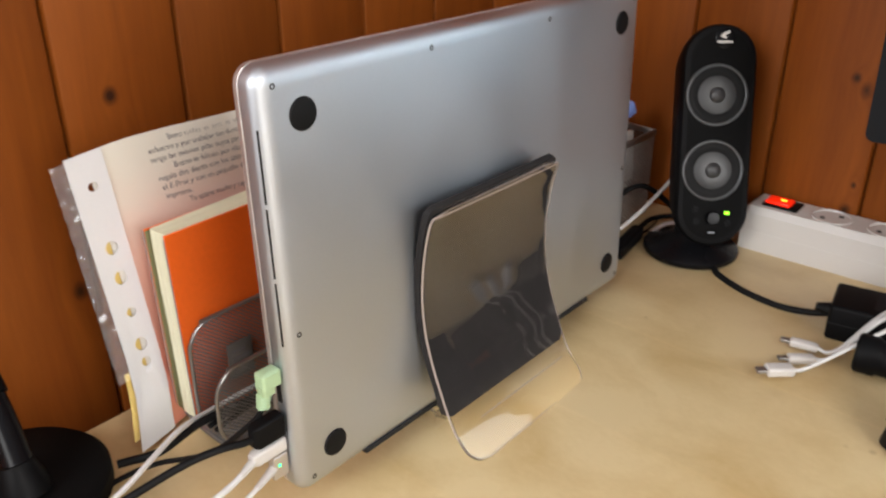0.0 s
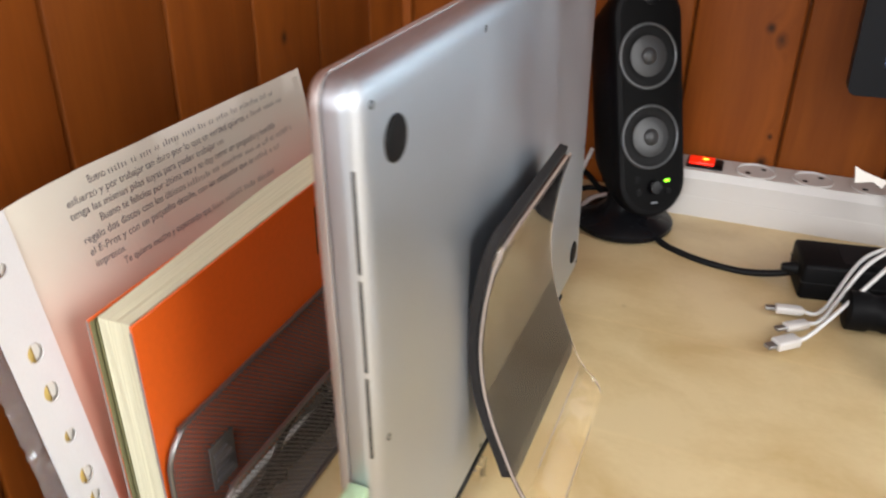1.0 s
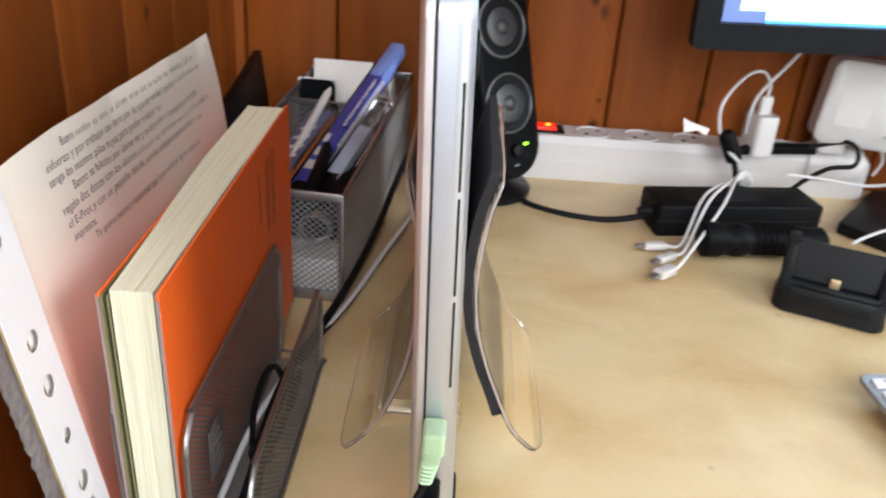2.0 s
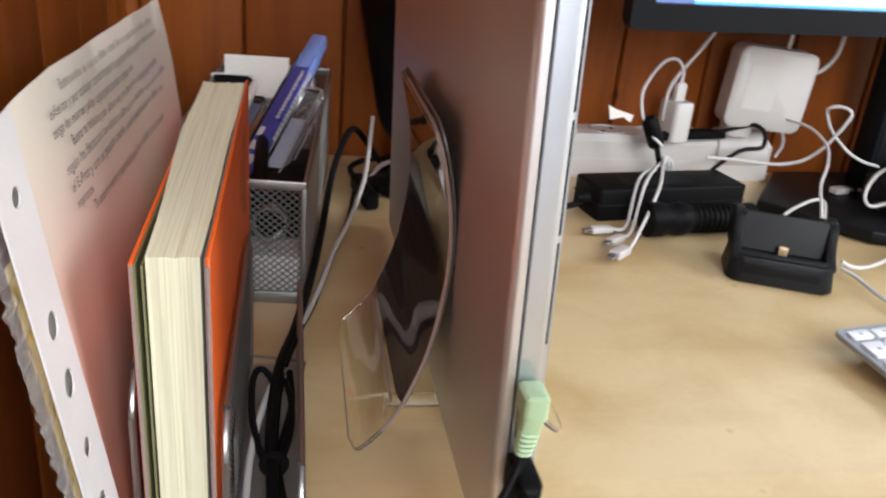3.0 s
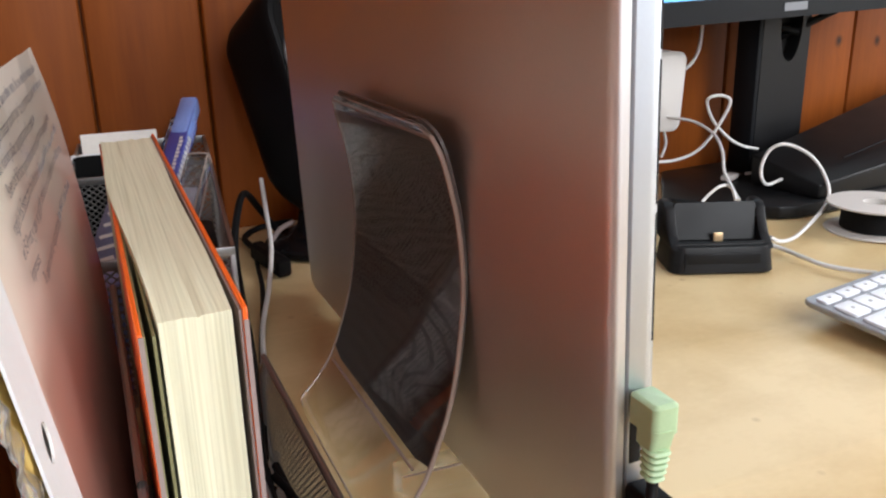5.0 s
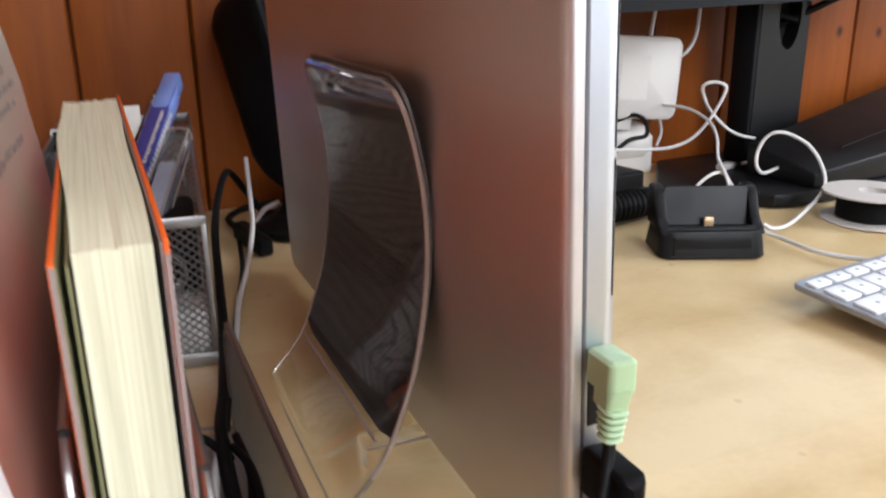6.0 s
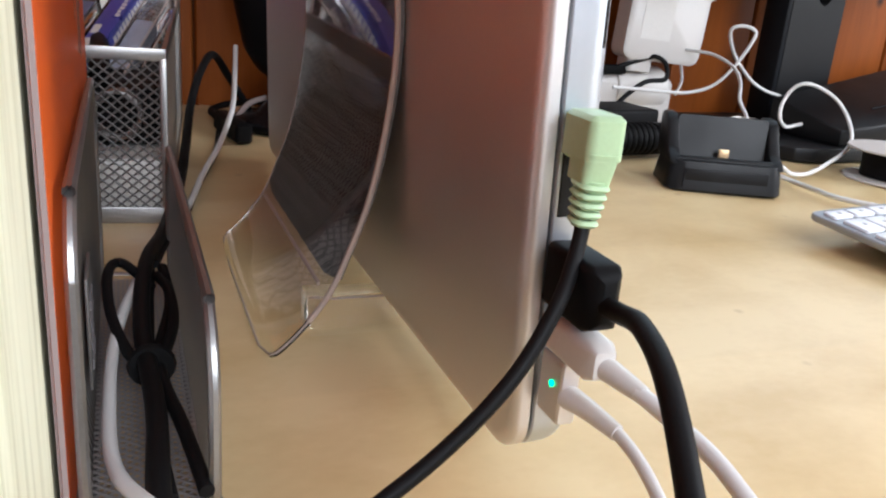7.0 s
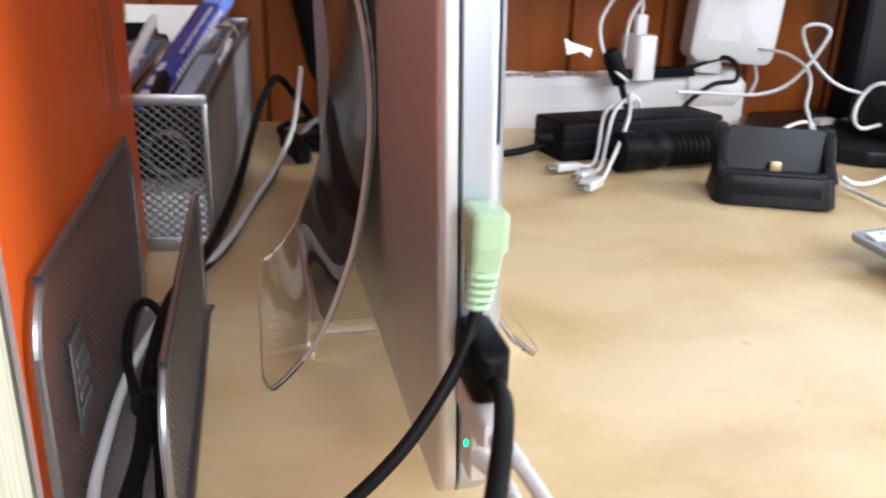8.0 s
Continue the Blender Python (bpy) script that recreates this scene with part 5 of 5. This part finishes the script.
scr = part("screen", box(BZ, MW - BZ, 0.0090, 0.0105, BZ, MH - BZ), "screen_grey", monitor, "lit screen")
part("window", box(BZ + 0.016, BZ + 0.052, 0.0084, 0.0089, BZ + 0.010, MH - BZ - 0.05), "screen", scr, "white side list")
part("window", box(BZ + 0.0365, MW - BZ - 0.01, 0.0078, 0.0083, BZ + 0.0035, MH - BZ - 0.02), "screen", scr, "white page")
part("window_edge", box(BZ + 0.0365, MW - BZ - 0.01, 0.0077, 0.0083, BZ + 0.0010, BZ + 0.0034), "screen_blue", scr)
for i in range(9):
    part("bar", box(BZ + 0.019, BZ + 0.034 - 0.004 * (i % 3), 0.0081, 0.0084, BZ + 0.016 + i * 0.012, BZ + 0.019 + i * 0.012), "screen_line", scr)
for i in range(5):
    part("bar", box(BZ + 0.13 + 0.02 * (i % 2), BZ + 0.16, 0.0075, 0.0078, BZ + 0.012 + i * 0.014, BZ + 0.0145 + i * 0.014), "screen_line", scr)
part("badge", box(MW / 2 - 0.014, MW / 2 + 0.014, -0.0006, 0.0, 0.0055, 0.0125), "grey", monitor, "silver mark on the bezel")
part("arm", box(MW / 2 - 0.05, MW / 2 + 0.05, 0.050, 0.085, 0.10, 0.22, 0.004), "black_matt", monitor)
mstand = thing("monitor_stand", "black monitor column with a cable hole, on a flat foot", "stand")
COL = pose(0.505, 0.482, 0.0, 0, 0, 4)
part("column", moved(holed(rounded(0.066, 0.24, 0.004), [oval(0.006, 0.030, 0.0150, 0.036, 24)], 0.016), frame_of((0, 0, 0.128), (1, 0, 0), (0, 0, 1))), "black_satin", mstand, m=COL)
part("column_back", box(-0.033, 0.033, 0.001, 0.004, 0.012, 0.240), "dark", mstand, m=COL)
part("column_edge", box(-0.0385, -0.0335, -0.016, 0.012, 0.010, 0.245, 0.001), "bezel", mstand, m=COL)
part("foot", prism([(0.332, 0.425), (0.400, 0.350), (0.416, 0.345), (0.680, 0.362), (0.680, 0.515), (0.520, 0.525), (0.400, 0.515)], 0.0006, 0.0125, 0.002), "black_satin", mstand)
part("hanging_cable", tube([(0.525, 0.470, 0.150), (0.505, 0.484, 0.155), (0.502, 0.50, 0.140), (0.500, 0.506, 0.120)], 0.0035), "rubber", mstand)
part("hanging_cable", tube([(0.60, 0.43, 0.195), (0.56, 0.455, 0.172), (0.522, 0.478, 0.150), (0.512, 0.497, 0.138)], 0.0035), "rubber", mstand)
# sloping slab on the foot
TOP = [(0.436, 0.426, 0.042), (0.790, 0.500, 0.098), (0.790, 0.372, 0.064), (0.446, 0.352, 0.026)]
wb = bmesh.new()
tv = [wb.verts.new(p) for p in TOP]
bv = [wb.verts.new((p[0], p[1], 0.0130)) for p in TOP]
wb.faces.new(tv)
wb.faces.new(bv[::-1])
for i in range(4):
    wb.faces.new((tv[i], bv[i], bv[(i + 1) % 4], tv[(i + 1) % 4]))
bmesh.ops.recalc_face_normals(wb, faces=wb.faces)
bmesh.ops.bevel(wb, geom=wb.edges[:], offset=0.002, segments=2, affect="EDGES", profile=0.5)
tab = thing("sloping_console", "black sloping plastic slab lying on the monitor foot", "console")
part("case", wb, "black_satin", tab)
part("step", moved(box(0, 0.30, -0.0008, 0.0010, -0.0005, 0.0012, 0.0004), frame_of((0.500, 0.376, 0.0410), (0.374, 0.060, 0.0500), (0, 1, 0))), "bezel", tab, "thin raised edge")

# ---- spool of black wire ----
spool = thing("wire_spool", "white plastic spool wound with black wire", "spool", pose(0.452, 0.297, desk_z(0.297), 0, 0, 0))
for z in (0.0004, 0.0232):
    part("flange", moved(turned([(0.0125, 0.0), (0.0385, 0.0), (0.0392, 0.0008), (0.0385, 0.0018), (0.0135, 0.0022), (0.0125, 0.0022)], 44, False), pose(0, 0, z)), "white", spool)
part("hub", turned([(0.0125, 0.0006), (0.0125, 0.0252), (0.0108, 0.0252), (0.0108, 0.0006)], 32, False), "offwhite", spool)
part("winding", turned([(0.0130, 0.0026)] + [(0.0262 + (0.0006 if i % 2 else 0), 0.0030 + i * 0.00082) for i in range(25)] + [(0.0130, 0.0233)], 44, False), "rubber", spool, "black wire winding")

# ---- keyboard ----
KB = pose(0.2490, 0.1805, desk_z(0.125) + 0.0045, 0, 0, 9.5)
SLOPE = 5.5
keyboard = thing("keyboard", "slim aluminium keyboard with white keys", "keyboard", KB @ pose(0, 0, 0.0155, SLOPE, 0, 0))
KW, KD = 0.28, 0.129
part("tray", moved(slab(KW, KD, 0.006, [(-0.0040, 0.0012), (-0.0032, 0.0002), (-0.0008, 0), (0, 0.0006)]), pose(KW / 2, -KD / 2, 0)), "tray_alu", keyboard)
part("rear_foot", box(0.030, KW - 0.030, -0.026, -0.012, -0.0125, -0.0036, 0.001), "tray_alu", keyboard)
key_mesh = {}
rows = [(-0.0085, 0.0085, [0.0165] * 14), (-0.0245, 0.0158, [0.0158] * 13 + [0.0255]), (-0.0435, 0.0158, [0.0255] + [0.0158] * 13), (-0.0625, 0.0158, [0.0300] + [0.0158] * 11 + [0.0305]),
        (-0.0815, 0.0158, [0.0395] + [0.0158] * 10 + [0.0400]), (-0.1010, 0.0175, [0.0158, 0.0158, 0.0158, 0.0205, 0.0920, 0.0205, 0.0158, 0.0158, 0.0158, 0.0158])]
for y, h, widths in rows:
    total = sum(widths)
    gap = (KW - 0.010 - total) / (len(widths) - 1)
    x = 0.005
    for w in widths:
        if (w, h) not in key_mesh:
            key_mesh[(w, h)] = to_mesh("key", moved(slab(w, h, 0.0018, [(0.0002, 0), (0.0016, 0), (0.0020, 0.0005)], 3), pose(w / 2, -h / 2, 0)), "key")
            key_mesh[(w, h, 1)] = to_mesh("legend", box(w / 2 - 0.0014, w / 2 + 0.0014, -h / 2 - 0.0012, -h / 2 + 0.0012, 0.0020, 0.0021), "legend")
        k = new("key", key_mesh[(w, h)])
        k.parent = keyboard
        k.location = (x, y + h / 2 - 0.0015, 0)
        if w < 0.05:
            g = new("legend", key_mesh[(w, h, 1)])
            g.parent = k
        x += w + gap
part("front_foot", box(0.01, KW - 0.01, -KD + 0.004, -KD + 0.010, -0.0058, -0.0036), "rubber", keyboard)

# ---- loose white cables behind the dock ----
def loose(points, r, label):
    return single("loose_cable", tube(points, r), "white_soft", label, "cable")


loose([(0.335, 0.335, 0.03), (0.339, 0.345, 0.038), (0.352, 0.37, 0.046), (0.375, 0.4, 0.057), (0.39, 0.43, 0.066), (0.391, 0.46, 0.073), (0.383, 0.485, 0.074), (0.381, 0.495, 0.074), (0.388, 0.5, 0.06), (0.396, 0.505, 0.044), (0.391, 0.505, 0.03)], 0.0014, "white cable rising from the dock to the charger")
loose([(0.289, 0.455, 0.042), (0.314, 0.455, 0.041), (0.342, 0.45, 0.04), (0.361, 0.445, 0.041), (0.38, 0.44, 0.048), (0.394, 0.435, 0.064), (0.404, 0.43, 0.085), (0.407, 0.43, 0.096), (0.399, 0.435, 0.1), (0.39, 0.44, 0.097), (0.395, 0.445, 0.087), (0.409, 0.45, 0.071), (0.433, 0.455, 0.053), (0.451, 0.455, 0.044), (0.471, 0.455, 0.039)], 0.0015, "white cable with a twisted loop before the monitor stand")
loose([(0.325, 0.285, 0.013), (0.341, 0.29, 0.006), (0.361, 0.295, 0.005), (0.394, 0.31, 0.009), (0.431, 0.33, 0.015), (0.45, 0.345, 0.023), (0.456, 0.36, 0.037), (0.451, 0.37, 0.049), (0.44, 0.38, 0.057), (0.428, 0.385, 0.059), (0.421, 0.39, 0.053), (0.414, 0.39, 0.041), (0.41, 0.385, 0.03), (0.418, 0.385, 0.023), (0.437, 0.39, 0.024), (0.471, 0.4, 0.027)], 0.0016, "white cable in a wide loop behind the dock")
loose([(0.333, 0.293, 0.004), (0.338, 0.283, 0.002), (0.336, 0.261, 0.002), (0.336, 0.24, 0.002), (0.345, 0.223, 0.002), (0.354, 0.212, 0.002)], 0.0018, "white cable lying from the dock to the keyboard")
loose([(0.308, 0.345, 0.028), (0.327, 0.36, 0.029), (0.353, 0.375, 0.031), (0.36, 0.37, 0.031), (0.338, 0.335, 0.03)], 0.0014, "thin white cable hanging beside the charger")
tip = thing("white_plug_end", "white plug on a short cable lying on the monitor foot", "plug")
part("body", moved(slab(0.0100, 0.0060, 0.0015, [(0, 0.0008), (0.001, 0), (0.017, 0), (0.019, 0.001)]), frame_of((0.44, 0.451, 0.016), (0.3, -0.95, 0), (0, 0, 1))), "white", tip)
part("contact", moved(slab(0.0070, 0.0030, 0.0006, [(-0.007, 0), (0.001, 0)]), frame_of((0.44, 0.451, 0.016), (0.3, -0.95, 0), (0, 0, 1))), "steel", tip)
part("cable", tube([(0.451, 0.448, 0.017), (0.464, 0.447, 0.018), (0.483, 0.456, 0.019), (0.505, 0.468, 0.02)], 0.0016), "white_soft", tip)

# ---- cables by the rack and organiser ----
loose([(-0.0220, 0.487, 0.058), (-0.0235, 0.476, 0.052), (-0.0280, 0.445, 0.038), (-0.0345, 0.405, 0.025), (-0.0480, 0.355, 0.012), (-0.0620, 0.310, 0.0045), (-0.0740, 0.250, 0.004), (-0.0880, 0.184, 0.008), (-0.0990, 0.135, 0.011), (-0.1070, 0.090, 0.010), (-0.1090, 0.050, 0.009), (-0.1075, 0.015, 0.010), (-0.0980, -0.015, 0.016), (-0.0860, -0.045, 0.015), (-0.0800, -0.070, 0.010), (-0.077, -0.12, 0.0024), (-0.078, -0.42, 0.0024)], 0.0018, "white cable running through the letter rack")
blk = thing("black_cable", "black cable arching beside the organiser into the rack", "cable")
part("cable", tube([(-0.008, 0.505, 0.006), (-0.026, 0.488, 0.034), (-0.041, 0.460, 0.054), (-0.053, 0.430, 0.044), (-0.062, 0.395, 0.027), (-0.070, 0.330, 0.014), (-0.078, 0.262, 0.010), (-0.089, 0.188, 0.010), (-0.097, 0.140, 0.014), (-0.100, 0.090, 0.012), (-0.098, 0.040, 0.010), (-0.099, 0.0, 0.012), (-0.098, -0.030, 0.008), (-0.110, -0.045, 0.003), (-0.113, -0.052, 0.003)], 0.0027), "rubber", blk)
part("thin_cable", tube([(-0.041, 0.515, 0.0024), (-0.036, 0.475, 0.0022), (-0.041, 0.430, 0.0022), (-0.047, 0.385, 0.0022), (-0.057, 0.335, 0.0022), (-0.068, 0.285, 0.0022), (-0.077, 0.235, 0.0024), (-0.087, 0.186, 0.008), (-0.094, 0.148, 0.010)], 0.0017), "rubber", blk)
bundle = thing("cable_bundle", "tied bundle of black cable lying in the letter rack", "cable")
for i, (dx, dz) in enumerate(((0, 0), (0.0042, 0.001))):
    part("strand", tube([(-0.0960 + dx, 0.136, 0.012 + dz), (-0.0975 + dx * 1.6, 0.108, 0.0095 + dz), (-0.0985 + dx * 0.6, 0.070, 0.0075 + dz * 0.7), (-0.0980 + dx * 1.5, 0.028, 0.0085 + dz), (-0.0965 + dx * 1.8, 0.004, 0.0075 + dz)], 0.0018), "rubber", bundle)
part("loop", tube([(-0.0960, 0.120, 0.012), (-0.1050, 0.134, 0.016), (-0.1095, 0.126, 0.016), (-0.1090, 0.100, 0.013), (-0.1045, 0.076, 0.010), (-0.1000, 0.066, 0.009)], 0.0017), "rubber", bundle)
part("loop", tube([(-0.0940, 0.128, 0.013), (-0.0910, 0.108, 0.015), (-0.0910, 0.086, 0.013), (-0.0950, 0.068, 0.010)], 0.0017), "rubber", bundle)
part("tie", moved(turned([(0.0062, -0.0015), (0.0068, 0), (0.0062, 0.0015)], 16), frame_of((-0.0980, 0.068, 0.0085), (1, 0, 0), (0, 0, 1))), "rubber", bundle)

# ---- desk lamp: foot and lower pole ----
lamp = thing("desk_lamp", "black desk lamp with a round foot and slanting pole", "lamp")
part("foot", moved(turned([(0.050, 0), (0.052, 0.002), (0.052, 0.012), (0.048, 0.016), (0.018, 0.019), (0.0005, 0.019)], 48), pose(-0.130, -0.104, 0.0004)), "black_matt", lamp)
part("collar", moved(turned([(0.0135, 0), (0.0130, 0.008), (0.0105, 0.016), (0.0095, 0.020)], 28), pose(-0.110, -0.105, 0.018, 0, -20, 0)), "black", lamp)
part("pole", tube([(-0.114, -0.104, 0.032), (-0.140, -0.100, 0.058), (-0.176, -0.098, 0.096), (-0.200, -0.096, 0.135), (-0.222, -0.094, 0.190)], (0.0085, 0.0060), 18), "black_gloss", lamp)
part("grip", tube([(-0.146, -0.0994, 0.0640), (-0.156, -0.0990, 0.0750)], 0.0092, 18), "black", lamp)


# ---- pine boards of the two walls ----
def board_mesh(name, w, material):
    """One upright board, eased at its long edges."""
    x = w / 2
    prof = [(-x, 0.0), (-x, -0.0095), (-x + 0.0016, -0.0125), (-x + 0.0030, -0.013), (x - 0.0030, -0.013), (x - 0.0016, -0.0125), (x, -0.0095), (x, 0.0)]
    return to_mesh(name, loft([[(a, b, z) for a, b in prof] for z in (FLOOR, CEIL)]), material, 25)


P = 0.0905
back_board = board_mesh("board", P - 0.0012, "pine_back")
left_board = board_mesh("board", 0.0930 - 0.0012, "pine_left")
for i in range(-2, 17):
    b = new("board", back_board)
    b.parent = wall_back
    b.location = ((-0.137 + P / 2 + P * i) / math.cos(math.atan(WS)) + 0.0, -0.0002, 0)
for i in range(-8, 7):
    b = new("board", left_board)
    b.parent = wall_left
    b.rotation_euler = (0, 0, radians(90))
    b.location = (0.0002, 0.013 + 0.0465 + 0.093 * i, 0)
